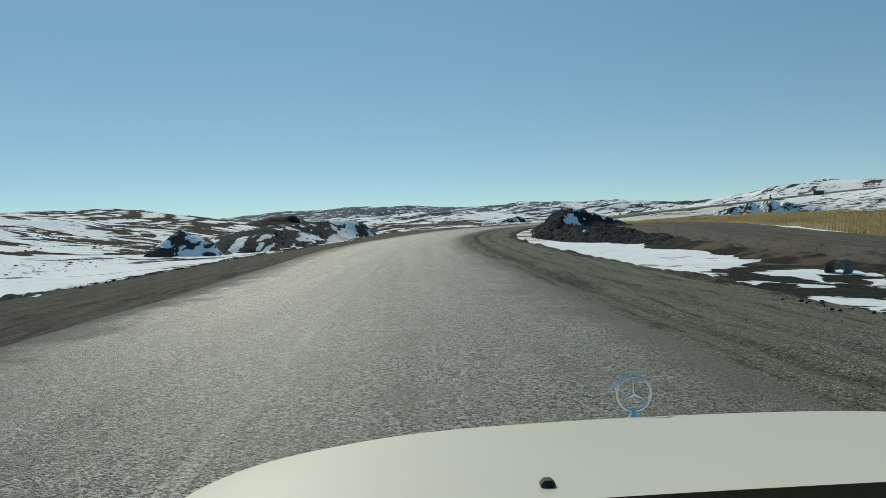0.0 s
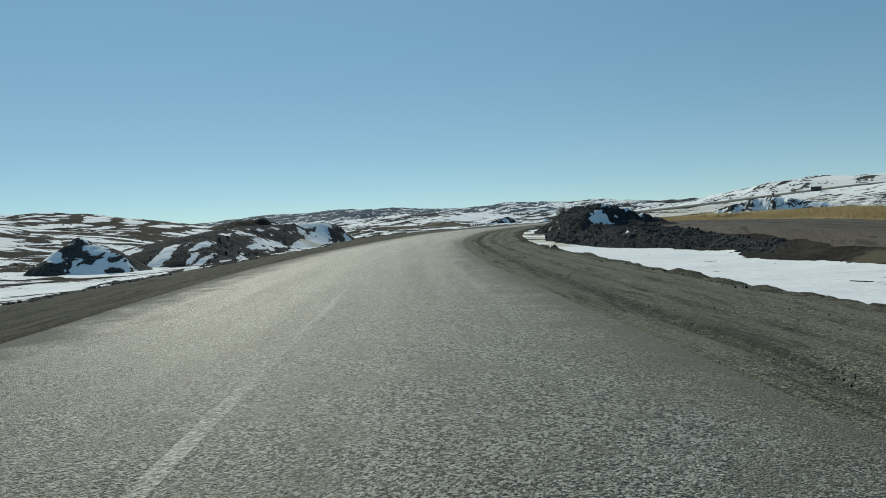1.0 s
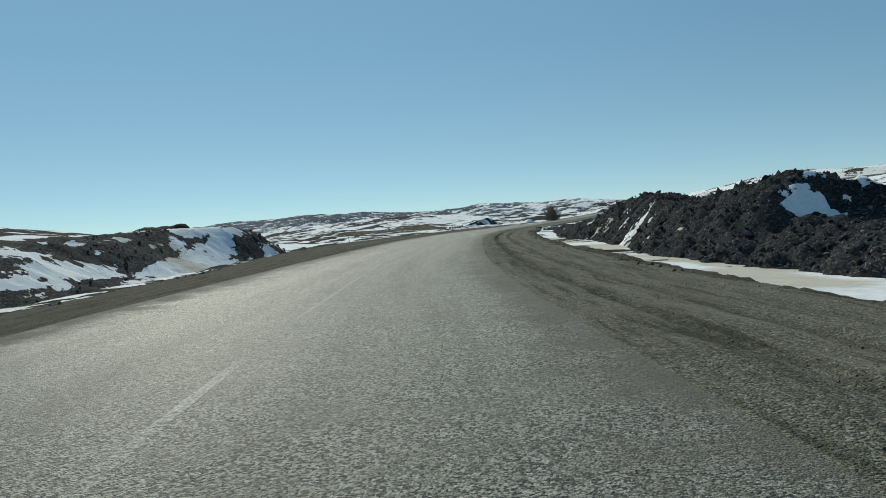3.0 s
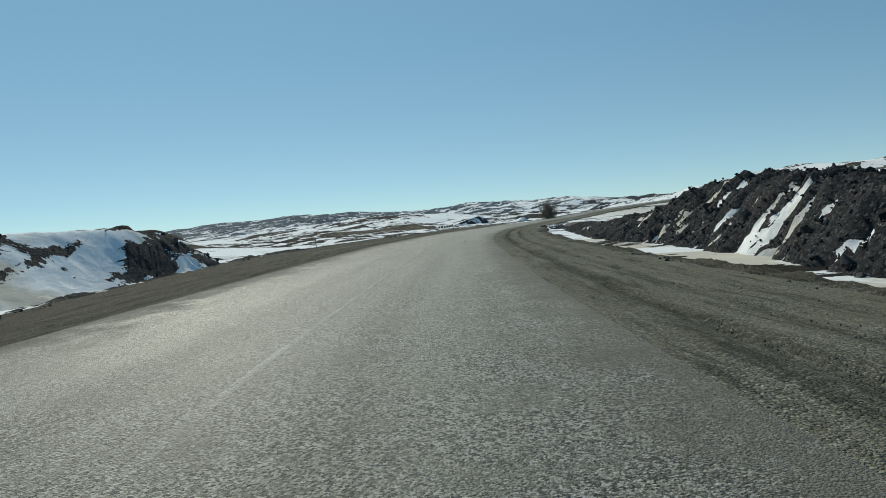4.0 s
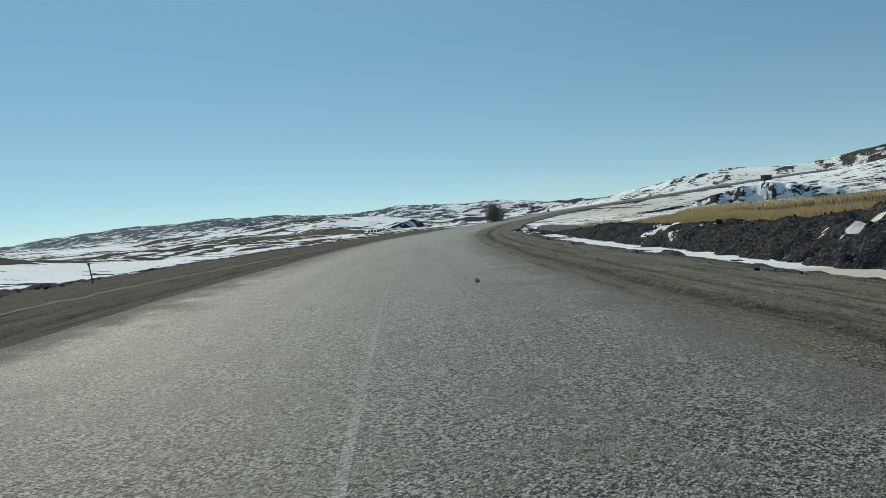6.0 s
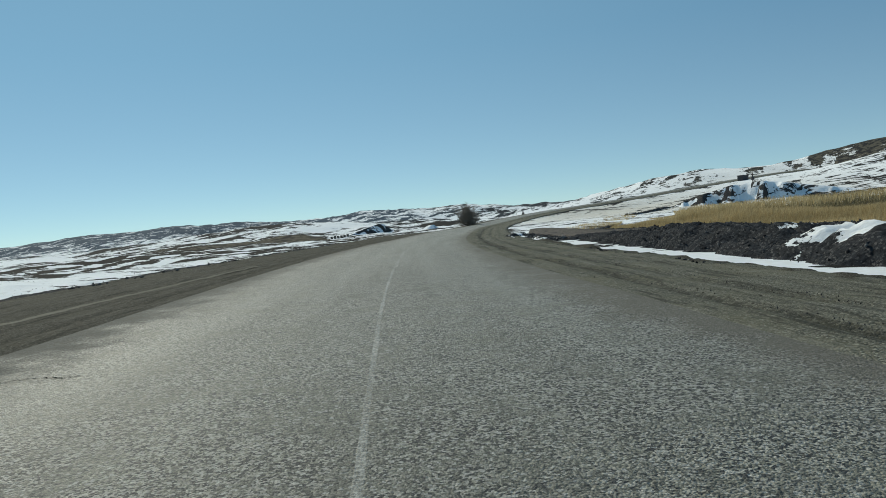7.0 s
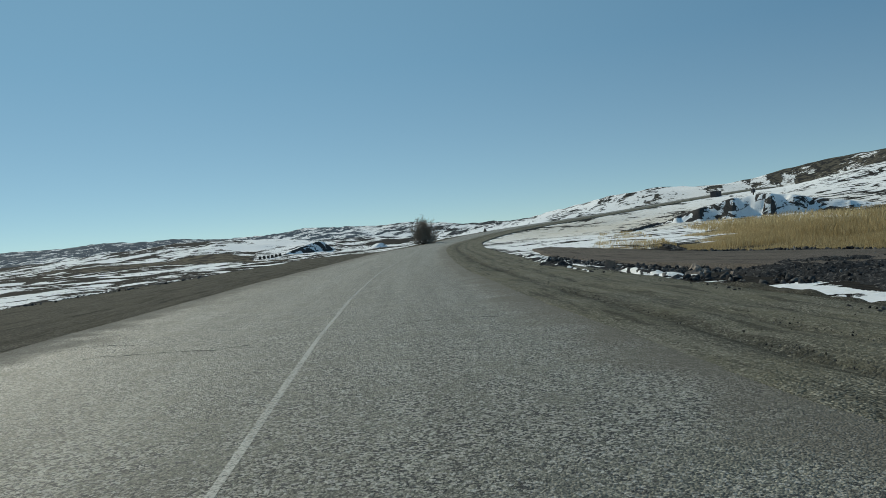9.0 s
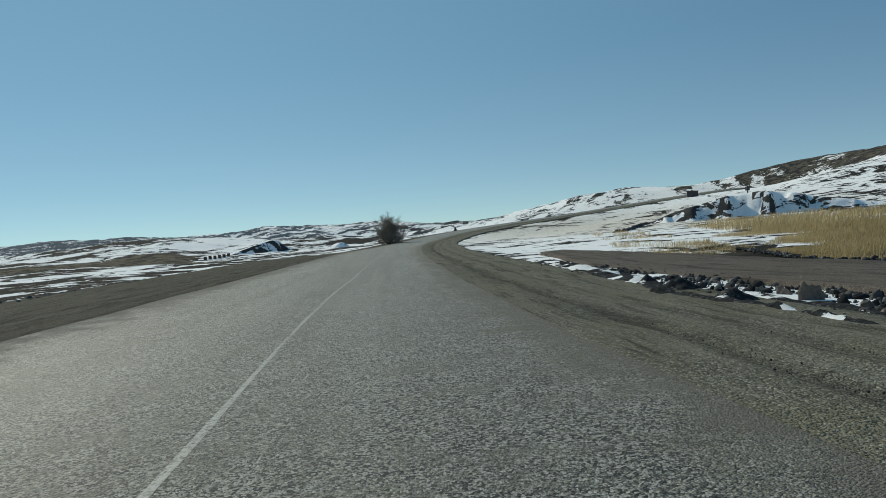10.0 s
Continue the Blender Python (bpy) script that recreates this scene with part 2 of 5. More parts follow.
def plain_material(name, colour, rough=0.7, spec=0.4, metal=0.0, vary=0.15, scale=12.0, bump_d=0.0):
    m, nt, b = material(name, rough, spec)
    b.inputs["Metallic"].default_value = metal
    p = position(nt)
    n = noise_tex(nt, p, scale, 4)
    nt.links.new(mixc(nt, n, tuple(c * (1 - vary) for c in colour), tuple(min(1, c * (1 + vary)) for c in colour)), b.inputs["Base Color"])
    if bump_d:
        bump(nt, b, n, 0.7, bump_d)
    return m


def random_material(name, stops, rough=0.95, per_island=True, grain=9.0):
    """Colour that differs from piece to piece."""
    m, nt, b = material(name, rough, 0.05)
    if per_island:
        r = nt.nodes.new("ShaderNodeNewGeometry").outputs["Random Per Island"]
    else:
        r = nt.nodes.new("ShaderNodeObjectInfo").outputs["Random"]
    col = ramp(nt, r, stops)
    n = noise_tex(nt, position(nt), grain, 4, 0.65)
    col = mixc(nt, calc(nt, "MULTIPLY", step_up(nt, n, 0.4, 0.7), 0.5), col, tuple(0.4 * v for v in stops[0][1]))
    nt.links.new(col, b.inputs["Base Color"])
    bump(nt, b, n, 0.8, 0.04)
    return m


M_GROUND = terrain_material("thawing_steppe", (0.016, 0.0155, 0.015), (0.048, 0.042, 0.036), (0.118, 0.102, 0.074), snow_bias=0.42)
M_BANK = terrain_material("dug_earth", (0.013, 0.0138, 0.0152), (0.056, 0.058, 0.063), (0.062, 0.058, 0.058), grain=1.5, fleck=0.55)
M_ROCK = terrain_material("bluff_rock", (0.026, 0.026, 0.028), (0.095, 0.088, 0.084), (0.11, 0.095, 0.08), grain=1.2, fleck=0.3)
M_ASPHALT = asphalt_material()
M_SHOULDER = gravel_material("shoulder_gravel", (0.100, 0.097, 0.079), (0.270, 0.258, 0.212), (0.182, 0.167, 0.113))
M_VERGE = gravel_material("dark_verge_gravel", (0.058, 0.053, 0.043), (0.150, 0.137, 0.110), (0.090, 0.082, 0.060))
M_TRACK = gravel_material("track_gravel", (0.105, 0.090, 0.078), (0.20, 0.174, 0.152), (0.155, 0.131, 0.110))
M_CLOD = random_material("clod_earth", ((0.0, (0.018, 0.018, 0.019)), (0.5, (0.062, 0.061, 0.063)), (0.8, (0.125, 0.120, 0.118)), (1.0, (0.24, 0.228, 0.215))))
M_PEBBLE = random_material("loose_pebbles", ((0.0, (0.06, 0.055, 0.045)), (0.6, (0.14, 0.125, 0.10)), (1.0, (0.26, 0.24, 0.20))))
M_STONE = random_material("broken_stone", ((0.0, (0.14, 0.115, 0.096)), (0.7, (0.25, 0.208, 0.178)), (1.0, (0.32, 0.275, 0.24))), per_island=False)
def reed_material(name, stops, shade):
    m, nt, b = material(name, 0.8, 0.2)
    r = nt.nodes.new("ShaderNodeNewGeometry").outputs["Random Per Island"]
    col = ramp(nt, r, stops)
    nt.links.new(col, b.inputs["Base Color"])
    patch = noise_tex(nt, position(nt), 0.22, 4, 0.6)
    col = mixc(nt, calc(nt, "MULTIPLY", step_up(nt, patch, 0.42, 0.65), 0.55), col, shade)
    tr = nt.nodes.new("ShaderNodeBsdfTranslucent")
    nt.links.new(col, tr.inputs["Color"])
    mx = nt.nodes.new("ShaderNodeMixShader")
    mx.inputs[0].default_value = 0.5
    nt.links.new(b.outputs[0], mx.inputs[1])
    nt.links.new(tr.outputs[0], mx.inputs[2])
    nt.links.new(mx.outputs[0], nt.nodes["Material Output"].inputs["Surface"])
    return m


M_REED = reed_material("dry_reed", ((0.0, (0.29, 0.215, 0.105)), (0.5, (0.45, 0.345, 0.175)), (1.0, (0.60, 0.490, 0.290))), (0.27, 0.205, 0.095))
M_SEDGE = reed_material("olive_sedge", ((0.0, (0.10, 0.085, 0.045)), (0.6, (0.19, 0.155, 0.085)), (1.0, (0.28, 0.235, 0.14))), (0.12, 0.10, 0.05))
M_BARK = plain_material("willow_bark", (0.085, 0.07, 0.056), 0.9, 0.2, vary=0.4)
M_TWIG = plain_material("willow_twigs", (0.30, 0.245, 0.19), 0.85, 0.2, vary=0.4)

# ---- plan of the road ----
ROAD_AXIS = [(-0.2, -160, 0), (-0.6, -80, 0), (-0.9, -40, 0), (-1.15, -5, 0), (-1.5, 5, 0), (-1.85, 13, 0), (-2.1, 25, 0), (-2.2, 45, 0), (-1.4, 65, 0),
             (1.25, 88.5, 0), (5.33, 116, 0), (11.85, 147, 0), (16.5, 164.3, 0), (18.95, 172.5, 0), (21.7, 181, 0), (39, 230, 0.2), (64.5, 287, 0.7), (81, 308, 1.9),
             (101.5, 326, 3.2), (128, 345, 4.6), (159, 360, 6.5), (190, 370, 8.8), (221, 379, 11.0), (262, 396, 13.5), (330, 440, 16)]


def spline(points, step=1.0):
    """A smooth line through the points, sampled about every step metres."""
    p = [np.array(q, float) for q in points]
    p = [2 * p[0] - p[1]] + p + [2 * p[-1] - p[-2]]
    out = []
    for k in range(1, len(p) - 2):
        n = max(2, int(np.linalg.norm(p[k + 1] - p[k]) / step))
        la, lb, lc = (max(1e-3, np.linalg.norm(p[j + 1] - p[j])) ** 0.5 for j in (k - 1, k, k + 1))
        t0, t1, t2, t3 = 0, la, la + lb, la + lb + lc
        for j in range(n):
            t = t1 + (t2 - t1) * j / n
            a1 = (t1 - t) / (t1 - t0) * p[k - 1] + (t - t0) / (t1 - t0) * p[k]
            a2 = (t2 - t) / (t2 - t1) * p[k] + (t - t1) / (t2 - t1) * p[k + 1]
            a3 = (t3 - t) / (t3 - t2) * p[k + 1] + (t - t2) / (t3 - t2) * p[k + 2]
            b1 = (t2 - t) / (t2 - t0) * a1 + (t - t0) / (t2 - t0) * a2
            b2 = (t3 - t) / (t3 - t1) * a2 + (t - t1) / (t3 - t1) * a3
            out.append((t2 - t) / (t2 - t1) * b1 + (t - t1) / (t2 - t1) * b2)
    out.append(p[-2])
    return np.array(out)


AXIS = spline(ROAD_AXIS)
_tan = np.gradient(AXIS[:, :2], axis=0)
_tan /= np.linalg.norm(_tan, axis=1)[:, None]
SIDE = np.stack([_tan[:, 1], -_tan[:, 0]], 1)


def hashed(ix, iy, seed):
    h = (ix.astype(np.int64) * 374761393 + iy.astype(np.int64) * 668265263 + seed * 1442695041) & 0xFFFFFFFF
    h = ((h ^ (h >> 13)) * 1274126177) & 0xFFFFFFFF
    return ((h ^ (h >> 16)) & 0xFFFF) / 65535.0


def value_noise(x, y, seed):
    ix, iy = np.floor(x), np.floor(y)
    fx, fy = x - ix, y - iy
    fx, fy = fx * fx * (3 - 2 * fx), fy * fy * (3 - 2 * fy)
    a, b = hashed(ix, iy, seed), hashed(ix + 1, iy, seed)
    c, d = hashed(ix, iy + 1, seed), hashed(ix + 1, iy + 1, seed)
    return (a + (b - a) * fx) * (1 - fy) + (c + (d - c) * fx) * fy


def fbm(x, y, size, octaves=4, seed=1, gain=0.5):
    """Broken noise about 0, between -1 and 1, whose largest lumps are size metres."""
    total, amp, norm = 0.0, 1.0, 0.0
    for k in range(octaves):
        total = total + amp * (value_noise(x / size * 2**k + 17.3 * k, y / size * 2**k - 9.1 * k, seed + k) * 2 - 1)
        norm += amp
        amp *= gain
    return total / norm * 1.6


def smooth(v, lo, hi):
    t = np.clip((v - lo) / (hi - lo), 0, 1)
    return t * t * (3 - 2 * t)


def road_place(x, y):
    """Nearest sample of the road's axis: its number, the distance to the right of it, the road's height there."""
    x, y = np.ravel(x), np.ravel(y)
    near = np.zeros(len(x), int)
    coarse = np.arange(0, len(AXIS), 4)
    for a in range(0, len(x), 40000):
        dx = x[a:a + 40000, None] - AXIS[None, coarse, 0]
        dy = y[a:a + 40000, None] - AXIS[None, coarse, 1]
        k = coarse[np.argmin(dx * dx + dy * dy, 1)]
        best = np.full(len(k), 1e18)
        pick = k.copy()
        for o in range(-4, 5):
            kk = np.clip(k + o, 0, len(AXIS) - 1)
            d2 = (x[a:a + 40000] - AXIS[kk, 0]) ** 2 + (y[a:a + 40000] - AXIS[kk, 1]) ** 2
            m = d2 < best
            best[m], pick[m] = d2[m], kk[m]
        near[a:a + 40000] = pick
    off = np.stack([x - AXIS[near, 0], y - AXIS[near, 1]], 1)
    along = (off * _tan[near]).sum(1)
    lat = (off * SIDE[near]).sum(1)
    end = np.hypot(off[:, 0], off[:, 1])
    lat = np.where(np.abs(along) > 3, np.sign(lat + 1e-9) * end, lat)
    return near, lat, AXIS[near, 2]


def banking(y):
    """How far the outer side of the bend is raised and widened, 0 to 1, along the axis."""
    return smooth(y, 66, 118) * (1 - smooth(y, 225, 262))


def verge_top(lat, y):
    """Height of the gravel verges beside the axis at y."""
    a, g = np.abs(lat), banking(y) * (lat < 0)
    return -0.05 - (0.055 - 0.030 * g) * (a - 3.85) + 0.028 * g * a


def hill(x, y, cx, cy, h, sx, sy, turn=0.0):
    c, s = math.cos(radians(turn)), math.sin(radians(turn))
    u, v = (x - cx) * c + (y - cy) * s, -(x - cx) * s + (y - cy) * c
    return h * np.exp(-0.5 * ((u / sx) ** 2 + (v / sy) ** 2))


def open_land(x, y, lat):
    """Height of the land away from the road."""
    z = -0.75 + 0.25 * fbm(x, y, 22, 4, 3)
    z = z + 6.8 * smooth(-lat, 22, 78) * (1 - smooth(y, 140, 195)) * (1 + 0.10 * fbm(x, y, 60, 4, 5))
    z = z + np.interp(y, [25, 45, 60, 95, 135], [0.5, 0.8, 1.1, 0.95, 0.0]) * smooth(lat, 16.6, 19.6) * smooth(y, -400, -300)
    z = z + smooth(-lat, 9, 24) * (0.3 * smooth(y, 185, 270) + 1.1 * smooth(y, 300, 365) * (1 - smooth(x, 12, 26))) * (1 - smooth(y, 420, 600))
    swell = np.maximum(smooth(-lat, 18, 60), smooth(np.hypot(x - 10, y - 80), 220, 330))
    z = z + 1.4 * swell * fbm(x, y, 36, 5, 15, 0.58)
    # dark knolls above the strips of snow
    z = z + (2.4 + 0.8 * fbm(x, y, 4, 4, 19)) * hill(x, y, -37, 154, 1, 4.5, 4) + hill(x, y, -33.6, 155.6, 1.5, 1.1, 1.3) + hill(x, y, -62, 165, 1.3, 10, 12) + (2.6 + 0.5 * fbm(x, y, 4, 4, 25)) * hill(x, y, -40, 181, 1, 6, 4)
    z = z + hill(x, y, 395, 480, 3.6, 36, 30) + hill(x, y, 333, 534, 1.6, 9, 26) + hill(x, y, 352, 527, -2.4, 15, 18)
    z = z + hill(x, y, 330, 345, 19.7, 95, 75, 20) + hill(x, y, 400, 620, 15.8, 90, 70, 30)
    z = z + hill(x, y, 470, 520, 14.0, 110, 80, 20) + hill(x, y, 300, 560, 13.5, 60, 50, 20)
    z = z + hill(x, y, 235, 530, 1.1, 50, 45, 20) + hill(x, y, 160, 510, 0.7, 60, 45, 10)
    z = z + hill(x, y, 40, 452, 5.4, 55, 40, 0) + hill(x, y, -20, 470, 4.0, 40, 35, 0)
    z = z + hill(x, y, 18, 600, 2.6, 90, 50, 0) + hill(x, y, 110, 620, 5.0, 70, 50, 0)
    z = z + hill(x, y, -60, 960, 16.3, 140, 80, 0) + hill(x, y, 120, 1000, 12.4, 120, 80, 0)
    z = z + hill(x, y, 260, 1100, 25.9, 140, 90, 0) + hill(x, y, 30, 2300, 32.3, 200, 180, 0)
    z = z + hill(x, y, -250, 2250, 52.2, 180, 160, 0) + hill(x, y, -290, 1560, 35.0, 150, 110, 0)
    z = z + hill(x, y, -520, 2100, 41.5, 150, 140, 0) + hill(x, y, -750, 2150, 13.9, 170, 140, 0)
    z = z + hill(x, y, -1000, 2100, 15.6, 200, 150, 0) + hill(x, y, 330, 2200, 41.4, 200, 180, 0)
    z = z + hill(x, y, 640, 2000, 25.4, 220, 180, 0) + hill(x, y, 950, 1900, 25.4, 250, 200, 0)
    z = z + hill(x, y, -600, 1300, 15.0, 180, 120, 0) + hill(x, y, 500, 430, 27.7, 90, 70, 0)
    z = z + hill(x, y, 420, 300, 6.3, 80, 70, 0)
    far = smooth(np.hypot(x - 10, y - 80), 120, 900)
    return z + far * (6.0 * fbm(x, y, 150, 6, 11, 0.62) + 4.2 * (0.4 - np.abs(fbm(x, y, 75, 4, 17, 0.6))) + 5 * far * fbm(x, y, 520, 4, 13))


def land(x, y):
    """Height of the ground sheet, and the distance to the right of the road's axis."""
    near, lat, rz = road_place(x, y)
    x, y = np.ravel(x), np.ravel(y)
    side = np.abs(lat) + 0.5 * fbm(x, y, 3.0, 3, 21)
    g = banking(AXIS[near, 1]) * (lat < 0)
    verge = np.where(lat > 0, 8.4, 10.6 + 2.2 * g)
    z_road = rz - 0.32 - 0.22 * smooth(np.abs(lat), 4, 9) + 0.034 * g * np.minimum(np.abs(lat), 13)
    z = open_land(x, y, lat)
    reach = 7 + 4.0 * np.abs(rz)
    w = smooth(side, verge, verge + reach)
    return z_road * (1 - w) + z * w + 0.05 * w * fbm(x, y, 1.6, 3, 23), lat, near


def mesh_grid(name, xs, ys, zs, mat, attrs=(), flip=False):
    """A mesh over a grid of places (arrays of rows by columns)."""
    r, c = zs.shape
    me = bpy.data.meshes.new(name)
    n = r * c
    co = np.stack([xs.ravel(), ys.ravel(), zs.ravel()], 1).astype(np.float32)
    idx = np.arange(n).reshape(r, c)
    q = np.stack([idx[:-1, :-1], idx[:-1, 1:], idx[1:, 1:], idx[1:, :-1]], -1).reshape(-1, 4)
    if flip:
        q = q[:, ::-1]
    me.vertices.add(n)
    me.vertices.foreach_set("co", co.ravel())
    me.loops.add(q.size)
    me.loops.foreach_set("vertex_index", q.ravel().astype(np.int32))
    me.polygons.add(len(q))
    me.polygons.foreach_set("loop_start", (np.arange(len(q)) * 4).astype(np.int32))
    me.polygons.foreach_set("loop_total", np.full(len(q), 4, np.int32))
    me.polygons.foreach_set("use_smooth", np.ones(len(q), bool))
    me.update(calc_edges=True)
    me.validate()
    for key, values in attrs:
        a = me.attributes.new(key, "FLOAT", "POINT")
        a.data.foreach_set("value", np.ravel(values).astype(np.float32))
    me.materials.append(mat)
    return me


def soup(name, verts, faces, mat, smooth_on=False):
    me = bpy.data.meshes.new(name)
    me.from_pydata([tuple(v) for v in verts], [], [tuple(f) for f in faces])
    me.materials.append(mat)
    if smooth_on:
        me.polygons.foreach_set("use_smooth", np.ones(len(faces), bool))
    return me


def part(name, data, parent, label=""):
    ob = new(name, data)
    ob.parent = parent
    return tagged(ob, label)


def thing(name, place=(0, 0, 0), turn=0.0):
    ob = new(name)
    ob.matrix_basis = pose(*place, 0, 0, turn)
    return ob


# ---- ground ----
def graded(lo, fine_lo, fine_hi, hi, step, growth, cap):
    mid = list(np.arange(fine_lo, fine_hi, step))
    up, s = [fine_hi], step
    while up[-1] < hi:
        s = min(s * growth, cap if up[-1] < 2700 else cap * 8)
        up.append(up[-1] + s)
    down, s = [], step
    v = fine_lo
    while v > lo:
        s = min(s * growth * (1.02 if lo > -1000 else 1.0), cap * 2)
        v -= s
        down.append(v)
    return np.array(down[::-1] + mid + up)


def field(x, y):
    """The bare brown field beyond the low ground outside the bend."""
    n = 14 * fbm(x, y, 40, 4, 211)
    return smooth(y + 1.7 * x + n, 288, 300) * (1 - smooth(y + n, 356, 368)) * (1 - smooth(x + 0.5 * n, 20, 27)) * smooth(x, -160, -90)


def snow_cover(x, y, lat):
    """How readily snow lies: above 0 it mostly does."""
    n6, n20 = fbm(x, y, 6, 3, 33), fbm(x, y, 20, 3, 37)
    left, right = lat < 0, lat > 0
    far = smooth(np.hypot(x - 10, y - 80), 170, 420)
    s = 0.02 + 0.25 * fbm(x, y, 70, 3, 31) + 0.72 * far - 1.35 * smooth(np.hypot(x - 10, y - 80), 1150, 1600)
    # level snow beside the wide verge, a bare belt, then drifts again
    wide = 2.2 * banking(AXIS[road_place(x, y)[0], 1])
    brow = np.interp(y, [80, 81, 128, 150], [18, 31, 31, 39])
    s = s + left * 0.75 * smooth(-lat + n6 - wide, 10.6, 12.5) * (1 - smooth(-lat + 2 * n20, brow, brow + 4)) * (2.1 * smooth(y, 104, 112) * (1 - smooth(y, 185, 215)) + 1.6 * (1 - smooth(y, 44, 52)))
    # dark scrubby belt, then thin strips of snow and scrub by turns
    s = s - left * 1.0 * smooth(-lat + 2.5 * n20 + n6, brow + 1, brow + 3) * (1 - smooth(-lat + 2.5 * n20 - n6, brow + 8, brow + 11)) * smooth(y, 100, 115) * (1 - smooth(y, 175, 205))
    s = s + left * 1.1 * np.sin((-lat + 4 * n20) * 1.05) * smooth(-lat, brow + 10, brow + 13) * (1 - smooth(-lat, 70, 90)) * smooth(y, 100, 120) * (1 - smooth(y, 200, 240))
    s = s + left * 0.9 * np.sin((-lat + 5 * n20 + n6) * 0.75) * smooth(-lat, 13, 16) * (1 - smooth(-lat, 60, 80)) * smooth(y, 185, 205) * (1 - smooth(y, 300, 330))
    s = s + left * 0.5 * smooth(-lat, 12.5, 14) * (1 - smooth(-lat, 40, 60)) * smooth(y, 185, 200) * (1 - smooth(y, 300, 330))
    s = s + left * 0.05 * smooth(-lat, 16, 24) * (1 - smooth(-lat, 50, 70)) * (1 - smooth(y, 100, 130)) - left * 0.04 * smooth(-lat, 40, 60) * (1 - smooth(y, 130, 180))
    s = s + left * 0.16 * smooth(-lat, 14, 18) * (1 - smooth(-lat, 60, 90)) * smooth(y, 120, 150) * (1 - smooth(y, 250, 290))
    s = s + left * 0.42 * smooth(-lat, 17, 26) * (1 - smooth(y, 105, 140))
    # drift in the ditch beside the other verge
    lip = np.interp(y, [50, 56, 60, 70], [16.4, 15.8, 13.8, 12.9])
    ditch = smooth(lat + 0.5 * n6, 8.6, 9.2) * (1 - smooth(lat + 1.1 * n6, lip, lip + 1))
    s = s - 1.3 * ditch * smooth(fbm(x, y, 1.6, 4, 44, 0.6), 0.34, 0.48) * (y < 66)
    near_end = y - 18.0 - 1.25 * (lat - 8.4) + 1.2 * n6
    s = s + 1.9 * ditch * (1 - smooth(y, 108, 122)) * smooth(near_end, -0.5, 1.5)
    s = s - (1.5 + 2.2 * fbm(x, y, 2.6, 4, 45)) * smooth(lat, 8.6, 10) * (1 - smooth(lat, 17, 19)) * (1 - smooth(near_end, -0.5, 1.5)) * (y > -60)
    s = s - 2.3 * ditch * smooth(fbm(x, y, 3.5, 4, 43), -0.08, 0.25) * smooth(y, 66, 74) * (1 - smooth(y, 108, 122))
    s = s + (0.8 + 3.0 * fbm(x, y, 2.4, 4, 47)) * smooth(lat + 0.6 * n6, 8.8, 9.4) * (1 - smooth(lat + 0.9 * n6, 10.6, 11.8)) * smooth(y, 106, 114) * (1 - smooth(y, 185, 200))
    s = s - 1.7 * smooth(lat + 0.8 * n6, lip, lip + 1) * (1 - smooth(lat, 30, 48)) * (1 - smooth(y, 178, 188))
    s = s - 1.1 * smooth(lat, 26, 34) * (1 - smooth(lat, 62, 95)) * (1 - smooth(0.66 * x + 0.75 * y, 258, 268)) * (1 - smooth(y, 186, 200)) * (y > -100)
    s = s + 2.6 * hill(x, y, 25.5, 130.5, 1, 4.5, 3.4, 30) + 2.6 * hill(x, y, 11.4, 21.6, 1, 0.5, 0.7) + 2.4 * hill(x, y, 14.6, 22.6, 1, 0.9, 0.6) + 2.6 * hill(x, y, 10.0, 17.4, 1, 0.7, 0.5) - 2.2 * field(x, y) - 1.2 * hill(x, y, -36, 153.5, 1, 6, 3.5) - 1.0 * hill(x, y, -40, 180, 1, 5, 3.5)
    # dark bare streaks put into the snow for the lumps' own shade
    s = s - left * 2.0 * smooth(fbm(0.45 * x, y, 2.2, 4, 221, 0.6), 0.08, 0.30) * smooth(-lat, 13.5, 15.5) * (1 - smooth(-lat, 60, 80)) * (0.8 * smooth(y, 106, 114) + 0.2 * smooth(y, 165, 178)) * (1 - smooth(y, 300, 330))
    s = s - 0.8 * smooth(fbm(x, y, 4.5, 3, 39), -0.15, 0.35) * smooth(lat, 8.6, 9.4) * (1 - smooth(lat, 15, 18)) * smooth(y, 140, 150) * (1 - smooth(y, 188, 198))
    # thin banks of snow at the foot of the reeds and among the rubble
    rim = np.interp(y, [-60, 10, 37, 57, 75, 92, 112, 130, 150], [20.6, 20.8, 23.0, 27.6, 31.0, 32.2, 33.2, 34.4, 36.8])
    s = s + (4.0 + 2.4 * fbm(x, y, 6, 3, 57)) * np.exp(-0.5 * ((x - rim - 0.4) / 0.9) ** 2) * (1 - smooth(y, 144, 152)) * (y > -80)
    for ax, ay, bx, by, wide in ((31.6, 174.8, 29.3, 169.4, 0.42), (27.7, 167.9, 26.3, 164.2, 0.42), (25.5, 165.7, 24.4, 162.8, 0.3), (30.8, 178.6, 28.9, 173.6, 0.55), (20.8, 141.4, 16.6, 130.0, 0.5)):
        f = np.clip(((x - ax) * (bx - ax) + (y - ay) * (by - ay)) / ((bx - ax) ** 2 + (by - ay) ** 2), 0, 1)
        s = s + 5.0 * np.exp(-0.5 * (np.hypot(x - ax - f * (bx - ax), y - ay - f * (by - ay)) / wide) ** 2)
    # low ground inside the bend, and the slope under the climbing road
    bend = smooth(lat, 9, 12) * smooth(y, 190, 203) * (1 - smooth(x, 92, 130)) * (1 - smooth(y, 292, 312))
